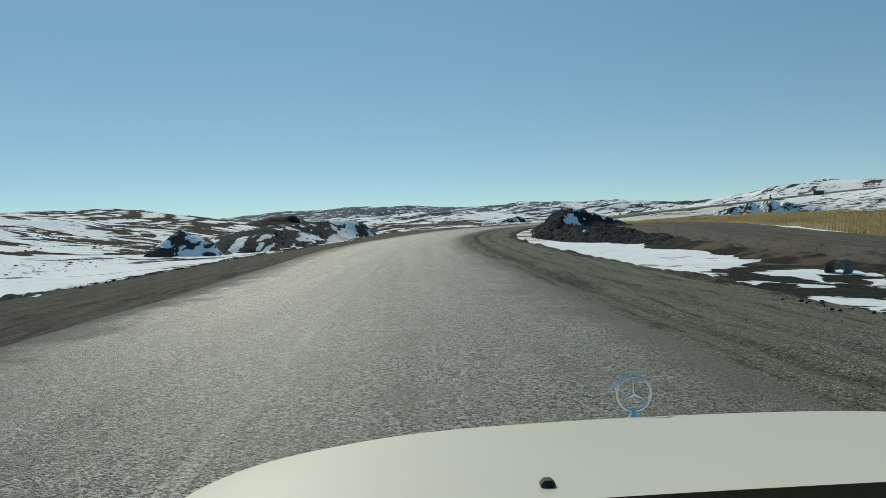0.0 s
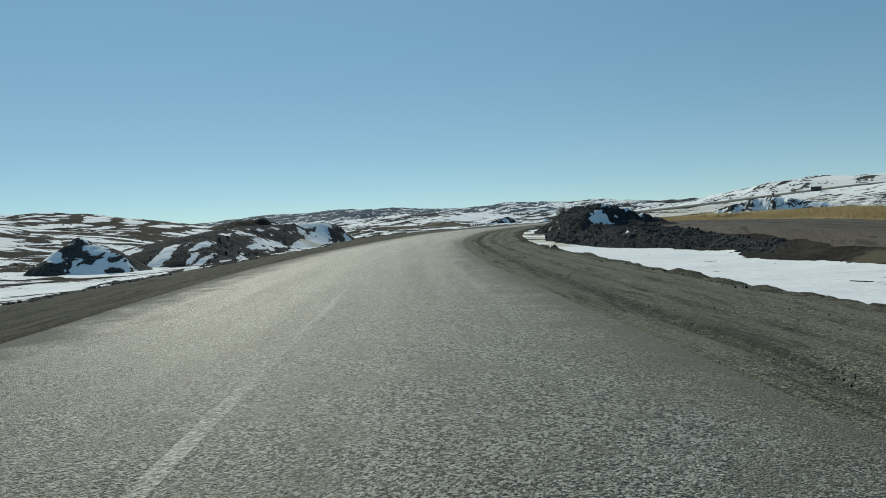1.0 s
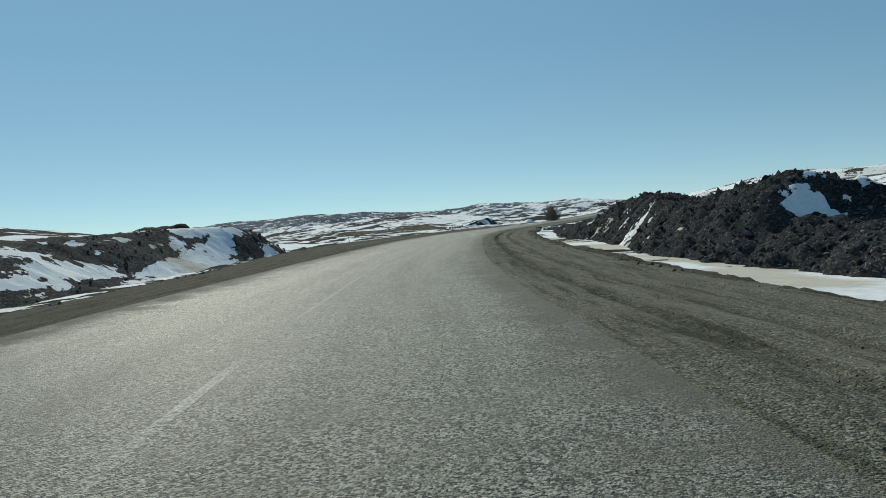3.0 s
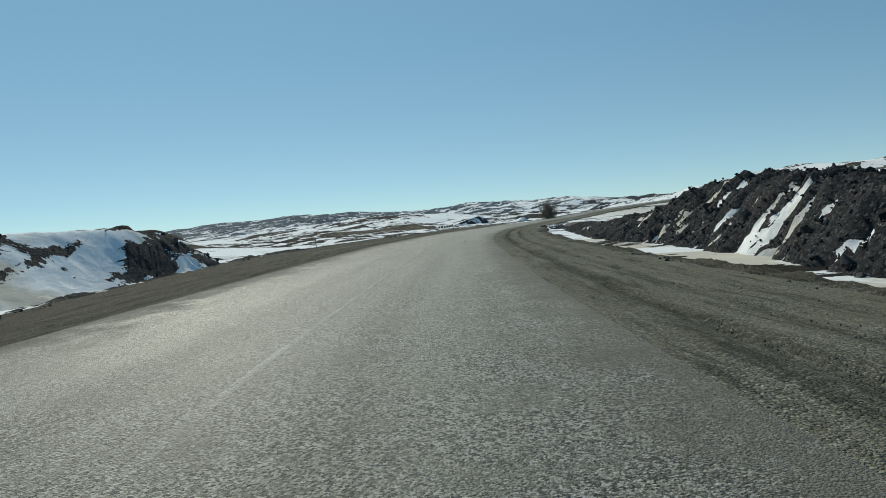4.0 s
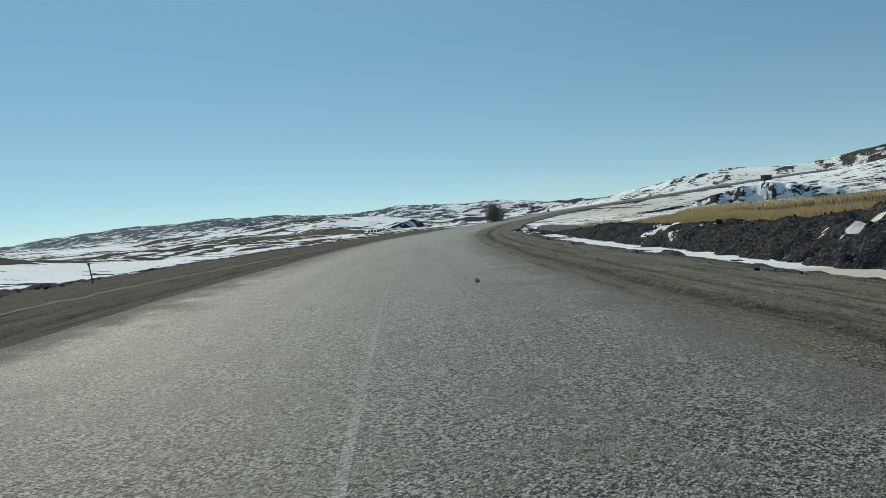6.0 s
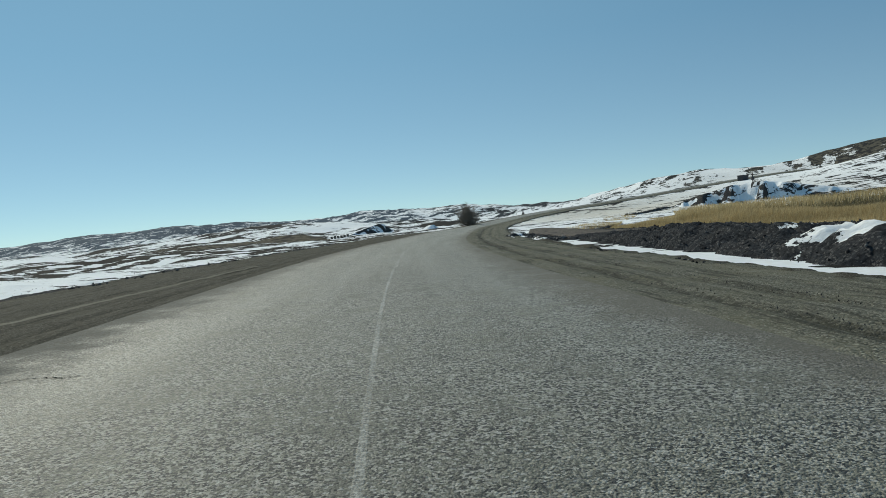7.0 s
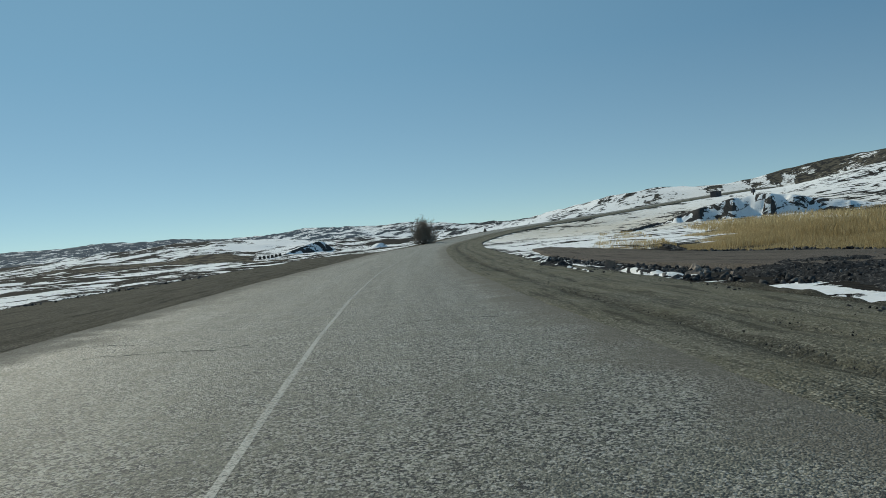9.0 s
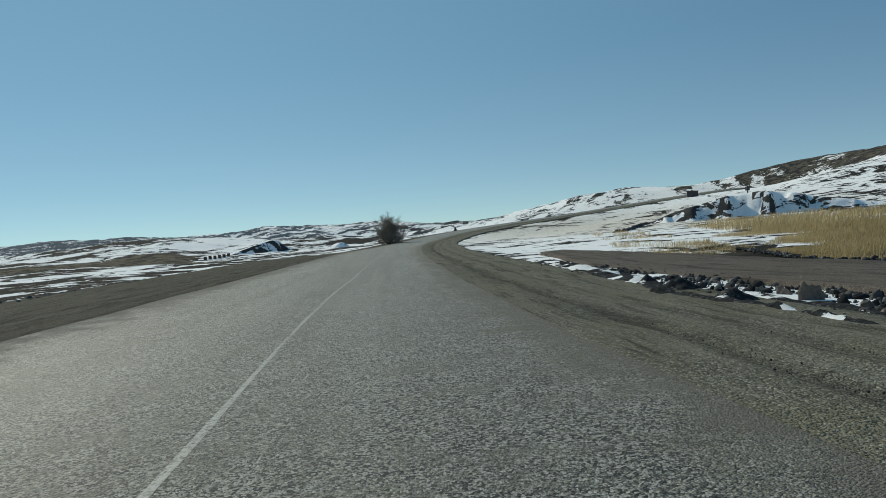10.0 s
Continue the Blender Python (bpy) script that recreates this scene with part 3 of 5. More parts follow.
    s = s + 0.34 * smooth(lat, 4, 12) * hill(x, y, 190, 400, 1, 120, 70, 25) + 0.6 * bend + 0.4 * hill(x, y, 150, 305, 1, 60, 50)
    s = s - 1.5 * hill(x, y, 400, 440, 1, 85, 65, 20)
    s = s + 0.25 * hill(x, y, 330, 560, 1, 120, 60, 20) + 0.9 * hill(x, y, 300, 520, 1, 70, 60) + 1.0 * hill(x, y, 235, 460, 1, 60, 85, -50)
    s = s - 1.6 * (1 - smooth(np.abs(lat), np.where(right, 7.6, 9.8 + wide), np.where(right, 9.0, 11.4 + wide)))
    return s


def build_ground():
    gx = graded(-2600, -32, 50, 3000, 0.5, 1.022, 15)
    gy = graded(-900, -4, 215, 4200, 0.6, 1.022, 15)
    X, Y = np.meshgrid(gx, gy)
    z, lat, near = land(X, Y)
    x, y = X.ravel(), Y.ravel()
    s = snow_cover(x, y, lat)
    gz = np.gradient(z.reshape(X.shape), gy, gx)
    s = s - 0.9 * smooth(np.hypot(gz[0], gz[1]).ravel(), 0.85, 1.5) * (np.abs(lat) > 14)
    # far slopes facing the camera path are bared, others whitened, to fit its view
    rad = np.hypot(x - 10, y - 80)
    tilt = (gz[1].ravel() * (y - 80) + gz[0].ravel() * (x - 10)) / np.maximum(rad, 1)
    s = s - 0.75 * smooth(tilt, 0.10, 0.30) * smooth(rad, 200, 380) + 0.35 * smooth(-tilt, -0.06, 0.06) * smooth(rad, 200, 380)
    # wind keeps the crests of the far hills bare
    d = 14.0
    Zg = z.reshape(X.shape)
    ring = sum(np.array([np.interp(gx + e, gx, row) for row in Zg]) + np.array([np.interp(gy + e, gy, col) for col in Zg.T]).T for e in (d, -d))
    bulge = 4 * z - ring.ravel()
    s = s - 1.0 * smooth(bulge, 0.7, 2.6) * smooth(np.hypot(x - 10, y - 80), 150, 300) + 0.3 * smooth(-bulge, 0.5, 3.0) * smooth(np.hypot(x - 10, y - 80), 150, 300)
    dry = 0.02 + 0.3 * smooth(fbm(x, y, 90, 3, 35), 0.1, 0.6)
    dry = dry + 2.0 * field(x, y) + 2.2 * hill(x, y, 400, 450, 1, 90, 70, 20)
    dry = dry + 1.6 * smooth(lat, 13.5, 15.5) * (1 - smooth(lat, 22, 24)) * (1 - smooth(y, 36, 46)) * (y > -60)
    mud = 0.75 * smooth(lat, 8.6, 9.6) * (1 - smooth(lat, 13, 15)) * smooth(y, 54, 63) * (1 - smooth(y, 106, 118)) * (0.8 + fbm(x, y, 4, 3, 49)) + 0.6 * hill(x, y, 110, 290, 1, 80, 70) * (lat > 9) + 0.5 * hill(x, y, 310, 460, 1, 130, 110)
    # the last attribute paints haze: far earth turns bluer with distance
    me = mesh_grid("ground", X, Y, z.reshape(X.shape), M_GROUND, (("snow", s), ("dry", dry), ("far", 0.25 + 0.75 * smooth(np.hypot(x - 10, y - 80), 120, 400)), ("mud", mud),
                                                                       ("haze_tint", 0.9 * smooth(np.hypot(x - 10, y - 80), 260, 900) * (1 - 0.75 * smooth(x, 150, 300)))))
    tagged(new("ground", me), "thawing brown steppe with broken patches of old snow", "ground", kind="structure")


build_ground()


def strip(name, lats, mat, k0, k1, height, attr, jitter=0.0, seed=1, sub=1, rut=None):
    """A ribbon along the road: lats(y) gives its cross positions, height(lat, k) its lift above the axis."""
    ks = np.arange(k0, k1, 1.0 / sub)
    k = ks.astype(int).clip(0, len(AXIS) - 2)
    f = (ks - k)[:, None]
    ax = AXIS[k] * (1 - f) + AXIS[k + 1] * f
    sd = SIDE[k] * (1 - f) + SIDE[k + 1] * f
    L = np.array([lats(a[1]) for a in ax])
    if jitter:
        n = fbm(ks * 1.0, ks * 0.0 + seed, 2.2, 4, seed)
        L = L.copy()
        L[:, -1] += jitter * n
        L[:, 0] += jitter * fbm(ks * 1.0, ks * 0.0 + seed + 5, 2.2, 4, seed + 40)
    X = ax[:, :1] + sd[:, :1] * L
    Y = ax[:, 1:2] + sd[:, 1:2] * L
    Z = ax[:, 2:3] + height(L, X, Y)
    extra = (("rut", np.clip(rut(L, X, Y), 0, 1)),) if rut else ()
    return mesh_grid(name, X, Y, Z, mat, (("lat", attr(L)),) + extra, flip=True)


K_START = int(np.argmin(np.abs(AXIS[:, 1] + 60)))
K_END = len(AXIS) - 3


def left_edge(y):
    return -(3.95 + 1.05 * float(smooth(np.array(y), 10.0, 45.0)))


def right_edge(y):
    return 3.85 + 0.35 * (1 - float(smooth(np.array(y), 12.0, 40.0)))


def build_road():
    def cross(y):
        a = left_edge(y)
        e = right_edge(y)
        return np.concatenate([[a - 0.03, a], np.linspace(a * 0.8, 3.1, 9), [e, e + 0.03]])

    def lift(L, X, Y):
        z = 0.02 - 0.012 * np.abs(L) + 0.012 * fbm(X, Y, 5, 2, 41) + 0.028 * np.abs(L) * (L < 0) * banking(Y)
        z[:, 0] -= 0.12
        z[:, -1] -= 0.12
        return z

    me = strip("road", cross, M_ASPHALT, K_START, K_END, lift, lambda L: np.where(L > 0, L / L[:, -1:], L / L[:, :1]), 0.16, 3, 3)
    me.polygons.foreach_set("use_smooth", np.zeros(len(me.polygons), bool))
    tagged(new("road", me), "worn grey chip-sealed asphalt road bending to the right", "road", kind="structure")

    def ruts(L, X, Y):
        """Wheel ruts that wander along the verge."""
        a = np.abs(L)
        w = 0.16 * fbm(Y, 0 * Y + np.sign(L), 26, 3, 45)
        deep = smooth(fbm(Y, 0 * Y + 3 * np.sign(L), 14, 3, 47), -0.45, 0.3)
        r = 0 * a
        for p, k in ((5.05, 1.15), (6.2, 0.8), (7.3, 0.45), (8.6, 0.5)):
            r = r + k * np.exp(-0.5 * ((a - p - w * (0.5 + 0.5 * k)) / 0.13) ** 2)
        return r * (0.6 + 0.4 * deep)

    def rut(L, X, Y):
        a = np.abs(L)
        z = verge_top(L, Y) + 0.035 * fbm(X, Y, 1.2, 4, 43, 0.6) - 0.07 * ruts(L, X, Y)
        z[:, 0] -= 0.1
        z[:, -1] -= 0.35
        return z

    def ruts_and_band(L, X, Y):
        """Ruts, and a darker band beside the asphalt."""
        wander = 0.3 * fbm(Y, 0 * Y + 7, 18, 3, 49)
        return ruts(L, X, Y) + 0.6 * np.exp(-0.5 * ((L - 4.95 - wander) / 0.38) ** 2) * smooth(fbm(X, Y, 3.0, 4, 53), -0.5, 0.15)

    me = strip("shoulder_right", lambda y: np.linspace(3.7, 8.9, 45), M_SHOULDER, K_START, K_END, rut, lambda L: np.abs(L), 0.35, 7, 2, ruts_and_band)
    tagged(new("verge_right", me), "rutted grey-brown gravel road shoulder", "road shoulder", kind="structure")
    me = strip("shoulder_left", lambda y: np.linspace(-11.0 - 2.2 * float(banking(np.array(y))), left_edge(y) + 0.15, 53), M_VERGE, K_START, K_END, rut, lambda L: np.abs(L), 0.35, 9, 2, ruts)
    tagged(new("verge_left", me), "wide flat grey gravel shoulder with wheel ruts", "road shoulder", kind="structure")


build_road()


# ---- banks of dug earth ----
def table(v, keys, values):
    return np.interp(v, keys, values)


def right_bank(y, lat):
    """Height and snow of the long heap of dug earth beside the ditch."""
    foot = table(y, [16, 52, 56.5, 60, 66, 70, 78, 86, 98, 106, 116, 126, 170], [16.2, 16.6, 15.0, 13.4, 12.0, 10.8, 10.6, 11.6, 11.6, 10.4, 10.6, 11.2, 11.2])
    crest = table(y, [16, 50, 57, 62, 72, 76, 83, 92, 97, 102, 108, 121, 134, 170], [18.6, 18.8, 15.6, 14.5, 15, 14.2, 13.6, 15.4, 16.2, 14.6, 13.8, 13.2, 13.8, 12.6])
    top = table(y, [14, 20, 48, 54, 59, 63, 68, 70.6, 71.9, 76, 80, 84, 92, 97, 101, 105, 109, 114, 121, 134, 143, 148, 151, 156, 162, 170],
                [-0.9, -0.25, -0.15, 0.0, 0.2, 0.38, 0.55, 0.95, 2.4, 2.0, 1.5, 1.8, 2.35, 2.6, 1.9, 1.3, 0.9, 0.6, 0.24, 0.14, 0.12, 0.0, -0.1, -0.28, -0.42, -0.85])
    back = 0.15 - 0.75 * smooth(y, 100, 128)
    gully = fbm(y + 0.75 * lat, lat * 0.16, 0.62, 3, 51)
    lump = 0.5 - 2.0 * np.abs(fbm(y, lat, 1.0, 4, 53, 0.65))
    big = fbm(y, lat, 4.5, 3, 55)
    up = np.clip((lat - foot) / np.maximum(crest - foot, 0.5), 0, 1)
    rise = np.maximum(top + 0.95, 0.05)
    z = -0.95 + rise * (0.15 * up + 0.85 * smooth(up, 0, 1) ** 0.85)
    behind = smooth(lat, crest, crest + 8.5)
    z = z * (1 - behind) + back * behind
    rough = smooth(lat, foot - 0.6, foot + 0.8) * (1 - smooth(lat, crest + 5, crest + 10))
    z = z + rough * np.minimum(1, 0.3 + 0.32 * rise) * (0.35 + 0.65 * smooth(y, 52, 64)) * (0.28 * gully + 0.30 * lump + 0.20 * big)
    z = z - 0.8 * (1 - smooth(lat, foot - 1.6, foot + 0.2)) - 0.6 * smooth(lat, crest + 8, crest + 12) - 0.8 * smooth(y, 163, 170) - 0.7 * (1 - smooth(y, 36, 46))
    snow = -0.98 - (2.5 + 1.8 * fbm(y, lat, 0.7, 4, 52)) * gully * (up < 0.9) * (rise > 1.5) * smooth(y, 73, 78)
    snow = snow + (2.1 + 3.2 * fbm(y, lat, 0.8, 4, 79, 0.65)) * hill(y, lat + 0.5 * (y - 71.2), 71.1, 15.6, 1, 0.48, 1.05) + (1.5 + 2.5 * fbm(y, lat, 0.8, 4, 80)) * (hill(y, lat, 73.4, 17.2, 1, 0.7, 0.5) + hill(y, lat, 75.2, 18.6, 1, 0.9, 0.4) + hill(y, lat, 72.0, 17.9, 1, 0.3, 0.7)) + 1.2 * hill(y, lat, 59.6, 14.8, 1, 0.45, 0.35) + 0.5 * hill(y, lat, 55.2, 15.6, 1, 0.8, 0.9) + 0.6 * hill(y, lat, 67, 17.5, 1, 1.3, 0.9) + 0.8 * hill(y, lat, 76, 18.5, 1, 6, 1.0)
    snow = snow + (2.4 + 2.2 * fbm(y, lat, 1.2, 4, 81)) * hill(y, lat, 130.5, 19.5, 1, 4.6, 4.0) + 2.8 * hill(y, lat, 129.3, 13.9, 1, 2.0, 1.0) + 0.7 * hill(y, lat, 103, 12.9, 1, 0.8, 0.8) + (1.5 - 2.8 * smooth(fbm(y, lat, 2.6, 4, 59), -0.1, 0.28) * (y > 70)) * (1 - smooth(lat, foot - 0.5, foot + 0.5))
    snow = snow + 0.5 * (y < 52) * fbm(y, lat, 3, 2, 57)
    return z, snow


def left_bank(y, lat):
    """Height and snow of the bank on the other side; a is the distance from the axis."""
    a = -lat
    foot = table(y, [60, 75, 95, 108], [12.6, 12.5, 12.0, 12.2])
    crest = table(y, [60, 70, 78, 86, 91, 95, 100, 108], [16.5, 17.5, 19.0, 19.0, 17.0, 15.4, 14.8, 14.6])
    top = table(y, [60, 64, 68, 74, 82, 90, 97, 100.5, 104, 107], [-0.8, 0.5, 1.4, 1.8, 2.1, 2.3, 2.35, 1.9, 0.7, -1.0])
    drift = smooth(y, 82, 88) * (1 - smooth(y, 96, 100))
    lump = 0.9 - 2.0 * np.abs(fbm(y, a, 1.3, 4, 61, 0.62))
    big = fbm(y, a, 5, 3, 63)
    up = np.clip((a - foot) / (crest - foot), 0, 1)
    rise = np.maximum(top + 0.9, 0.05)
    z = -0.9 + rise * ((0.25 + 0.45 * drift) * up + (0.75 - 0.45 * drift) * smooth(up, 0, 1))
    behind = smooth(a, crest, crest + 11)
    z = z * (1 - behind) + (-0.1) * behind
    rough = smooth(a, foot - 0.5, foot + 1) * np.minimum(1, 0.25 + 0.3 * rise)
    z = z + rough * (1 - 0.65 * drift) * ((0.08 + 0.16 * smooth(y, 96, 99)) * lump + 0.2 * big)
    z = z - 0.7 * (1 - smooth(a, foot - 1.5, foot)) - 0.9 * smooth(a, crest + 9, crest + 13) - 0.5 * smooth(y, 104.5, 107) - 0.5 * (1 - smooth(y, 60, 63))
    snow = 0.32 + 0.35 * big + 1.9 * fbm(y * 0.15, a, 0.9, 3, 67) - 0.5 * drift * smooth(fbm(y, a, 1.2, 4, 68, 0.62), 0.05, 0.4) + 0.85 * smooth(y, 82, 87) * (1 - smooth(y, 97, 100)) * (1 - smooth(a, crest + 0.2, crest + 1.2))
    snow = snow - 0.8 * smooth(y, 99.5, 101) - 0.35 * smooth(a, crest - 1.5, crest) * (1 - smooth(a, crest + 3, crest + 5)) * (1 - smooth(y, 84, 90))
    snow = snow + 0.3 * smooth(a, crest + 4, crest + 7)
    return z, snow


def bank_object(name, shape, y0, y1, lat0, lat1, step, label, mud=0.0, mat=M_BANK):
    ys = np.arange(y0, y1, step)
    ks = np.interp(ys, AXIS[:, 1], np.arange(len(AXIS)))
    k = ks.astype(int)
    f = (ks - k)[:, None]
    ax, sd = AXIS[k] * (1 - f) + AXIS[k + 1] * f, SIDE[k] * (1 - f) + SIDE[k + 1] * f
    L = np.arange(lat0, lat1, step)[None, :].repeat(len(ys), 0)
    Yp = ys[:, None].repeat(L.shape[1], 1)
    X, Y = ax[:, :1] + sd[:, :1] * L, ax[:, 1:2] + sd[:, 1:2] * L
    Z, snow = shape(Yp, L)
    Z = Z + 0.04 * fbm(X, Y, 0.5, 2, 65)
    me = mesh_grid(name, X, Y, Z, mat, (("snow", snow), ("dry", 0.35 + 0 * Z), ("far", 0 * Z), ("lat", np.abs(L)), ("mud", mud * (0.75 + 0.9 * fbm(X, Y, 4, 3, 69)) * smooth(Yp, 54, 63) * (1 - 0.75 * smooth(Yp, 106, 118)))), flip=True)
    return tagged(new(name, me), label, "earth bank")


def axis_at(y):
    k = float(np.interp(y, AXIS[:, 1], np.arange(len(AXIS))))
    i = int(k)
    f = k - i
    return AXIS[i] * (1 - f) + AXIS[i + 1] * f, SIDE[i] * (1 - f) + SIDE[i + 1] * f


def on_plan(y, lat):
    a, s = axis_at(y)
    return a[0] + s[0] * lat, a[1] + s[1] * lat


SPOIL = bank_object("spoil_bank", right_bank, 35.5, 170.5, 8.6, 29, 0.19, "long dark bank of dug earth with snow in its gullies", 0.75)
EARTH_BANK = bank_object("earth_bank", left_bank, 60, 111, -34, -10.2, 0.22, "dark earth bank with a smooth drift of snow on its end", 0.42)


def mound(name, cx, cy, rx, ry, top, base, label, seed, snow_at, mat=M_BANK):
    u = np.linspace(-1.25, 1.25, 64)
    U, V = np.meshgrid(u, u)
    r = np.hypot(U, V)
    X, Y = cx + U * rx, cy + V * ry
    Z = np.where(r < 1, base + (top - base) * (1 - r**1.25), base - 1.1 * (r - 1))
    k = min(1.0, rx / 3)
    Z = Z + 0.26 * k * fbm(X, Y, 1.6 * k, 4, seed) + 0.06 * fbm(X, Y, 0.5, 2, seed + 4)
    snow = -0.45 + snow_at * np.exp(-0.5 * (((U + 0.05) / 0.55) ** 2 + ((V + 0.45) / 0.35) ** 2)) + 1.1 * fbm(X, Y, 1.0, 3, seed + 9) + 0.5 * smooth(r, 0.8, 1.1)
    me = mesh_grid(name, X, Y, Z, mat, (("snow", snow), ("dry", 0.3 + 0 * Z)))
    return tagged(new(name, me), label, "earth mound")


mound("earth_mound", -23.0, 60, 4.3, 3.2, 1.6, -0.9, "rounded heap of dark earth with shaded snow on its side", 71, 0.9, M_ROCK)
mound("earth_mound", 30.5, 116, 3.2, 2.6, 0.9, -0.4, "low heap of dark earth beside the gravel track", 75, 0.2)


for _x, _y, _r in ((26.9, 169.9, 0.80), (25.7, 167.1, 0.90), (27.6, 171.8, 0.5)):
    mound("earth_heap", _x, _y, _r, 0.75 * _r, -0.04, -0.52, "small heap of dark mud on the edge of the verge", int(_y), -0.6)


# ---- windrows of scraped earth along the verges ----
def berm_left(y, lat):
    """Ragged ridge of earth and dirty snow pushed off the wide verge."""
    a = -lat - 2.2 * banking(y)
    mid = 11.35 + 0.35 * fbm(y, 0 * y, 9, 3, 121)
    high = 0.04 + 0.17 * smooth(fbm(y, 0 * y + 4, 5, 4, 123, 0.6), 0.0, 0.65) * (1 - 0.6 * smooth(y, 125, 150))
    lump = 0.6 - 1.5 * np.abs(fbm(y, a, 0.8, 4, 125, 0.62))
    body = np.exp(-0.5 * ((a - mid) / 0.55) ** 2)
    z = verge_top(lat, y) - 0.10 + high * body * (0.75 + 0.5 * lump) + 0.07 * lump * smooth(body, 0.1, 0.5)
    z = z - 0.75 * (1 - smooth(body, 0.02, 0.16)) - 0.6 * (1 - smooth(y, 7, 9)) - 0.6 * smooth(y, 222, 226)
    snow = -0.45 + 0.3 * smooth(y, 120, 150) + 1.5 * fbm(y * 0.5, a, 0.8, 3, 127) + 0.8 * smooth(a, mid + 0.5, mid + 1.0)
    return z, snow


def berm_right(y, lat):
    """Low crumbling lip between the rutted verge and the ditch."""
    mid = 8.95 + 0.25 * fbm(y, 0 * y, 6, 3, 131)
    high = 0.02 + 0.15 * smooth(fbm(y, 0 * y + 4, 3, 4, 133, 0.6), 0.0, 0.7)
    lump = 0.6 - 1.6 * np.abs(fbm(y, lat, 0.45, 4, 135, 0.75))
    body = np.exp(-0.5 * ((lat - mid) / 0.22) ** 2)
    z = verge_top(lat, y) - 0.06 + high * body * (0.7 + 0.6 * lump) + 0.04 * lump * smooth(body, 0.1, 0.5)
    z = z - 0.8 * (1 - smooth(body, 0.03, 0.2)) - 0.6 * (1 - smooth(y, 9, 11)) - 0.6 * smooth(y, 158, 163)
    snow = -0.75 + 1.2 * fbm(y * 0.4, lat, 0.8, 3, 137) + 0.7 * smooth(lat, mid + 0.3, mid + 0.7)
    return z, snow


def snow_ridge(y, lat):
    """Dirty snow and clods pushed off the verge beside the track."""
    mid = table(y, [163, 172, 175, 180, 190], [7.8, 7.75, 8.35, 8.85, 9.8]) + 0.15 * fbm(y, 0 * y, 2.5, 3, 141)
    half = table(y, [163, 171, 176, 192], [0.08, 0.13, 0.34, 0.45])
    lump = 0.6 - 1.6 * np.abs(fbm(y, lat, 0.6, 4, 145, 0.7))
    body = np.exp(-0.5 * ((lat - mid) / half) ** 2)
    z = verge_top(lat, y) - 0.05 + body * (0.09 + 0.10 * lump)
    z = z - 0.8 * (1 - smooth(body, 0.04, 0.22)) - 0.6 * (1 - smooth(y, 163, 164.5)) - 0.6 * smooth(y, 191, 193.5)
    return z, 0.15 + 3.0 * fbm(0.5 * y, lat, 0.5, 4, 147, 0.65)


def snow_drift(y, lat):
    """Thin bank of clean snow in front of the rocks."""
    mid = table(y, [162, 168.6, 170, 172.5], [10.3, 9.85, 9.35, 8.95]) + 0.12 * fbm(y, 0 * y, 2, 3, 161)
    body = np.exp(-0.5 * ((lat - mid) / (0.21 + 0.12 * fbm(y, 0 * y + 3, 1.0, 4, 163))) ** 4)
    z = -0.62 + 0.19 * body + 0.09 * fbm(y, lat, 0.7, 4, 165) - 0.5 * (1 - smooth(body, 0.05, 0.5)) - 0.6 * (1 - smooth(y, 161.5, 163)) - 0.6 * smooth(y, 171.5, 173)
    return z, 0.55 + 2.6 * fbm(0.7 * y, lat, 0.6, 4, 167)


bank_object("snow_drift", snow_drift, 161, 173.5, 8.2, 11.2, 0.11, "thin bank of white snow lying before brown rocks")
bank_object("snow_ridge", snow_ridge, 162.5, 194, 7.0, 11.6, 0.11, "low ridge of dirty snow and clods along the verge", 0.6)
bank_object("earth_berm", berm_left, 7, 226, -16, -9.8, 0.16, "ragged low ridge of scraped earth along the outer verge", 0.5)
bank_object("earth_berm", berm_right, 9, 163, 7.6, 10.2, 0.12, "low crumbling gravel lip between verge and ditch", 0.5, M_VERGE)


# ---- cut banks outside the bend ----
def cut_bank(x, y, turn, length, top, base, seed):
    """A short steep cutting of dark soil, higher towards one end, with snow lying on its back."""
    u, w = np.meshgrid(np.arange(-2.0, length + 4.0, 0.3), np.arange(-2.5, 14.0, 0.3))
    high = (top - base) * smooth(u, 0.0, 0.85 * length) ** 0.8 * (1 - smooth(u, 0.7 * length, length + 3.4))
    lip = 1.2 + 0.7 * fbm(u, w, 3.0, 3, seed)
    Z = base + high * smooth(w, -0.4, lip + 0.9) * (1 - smooth(w, 5.0, 13.5)) + 0.16 * fbm(u, w, 1.6, 4, seed + 3) * smooth(high, 0.2, 1.5)
    Z = Z - 0.8 * (1 - smooth(np.minimum(np.minimum(u + 2, length + 3.9 - u), np.minimum(w + 2.5, 13.9 - w)), 0, 1.6))
    snow = -0.30 + 2.0 * smooth(w, lip + 0.3, lip + 1.3) + 1.9 * fbm(u + 1.6 * w, w * 0.3, 1.5, 3, seed + 7) + 1.0 * smooth(u, length - 0.5, length + 0.8) + 0.5 * fbm(u, w, 2.2, 3, seed + 5)
    c, s = math.cos(radians(turn)), math.sin(radians(turn))
    me = mesh_grid("cut_bank", x + c * u - s * w, y + s * u + c * w, Z, M_ROCK, (("snow", snow), ("dry", 0.1 + 0 * Z), ("far", 0 * Z)))
    return tagged(new("cut_bank", me), "steep dark soil cutting capped with snow outside the bend", "earth bank")


cut_bank(25.0, 339.0, 8, 23.5, 4.0, -1.0, 151)
cut_bank(56.5, 341.0, 8, 7.0, 1.9, -0.9, 157)


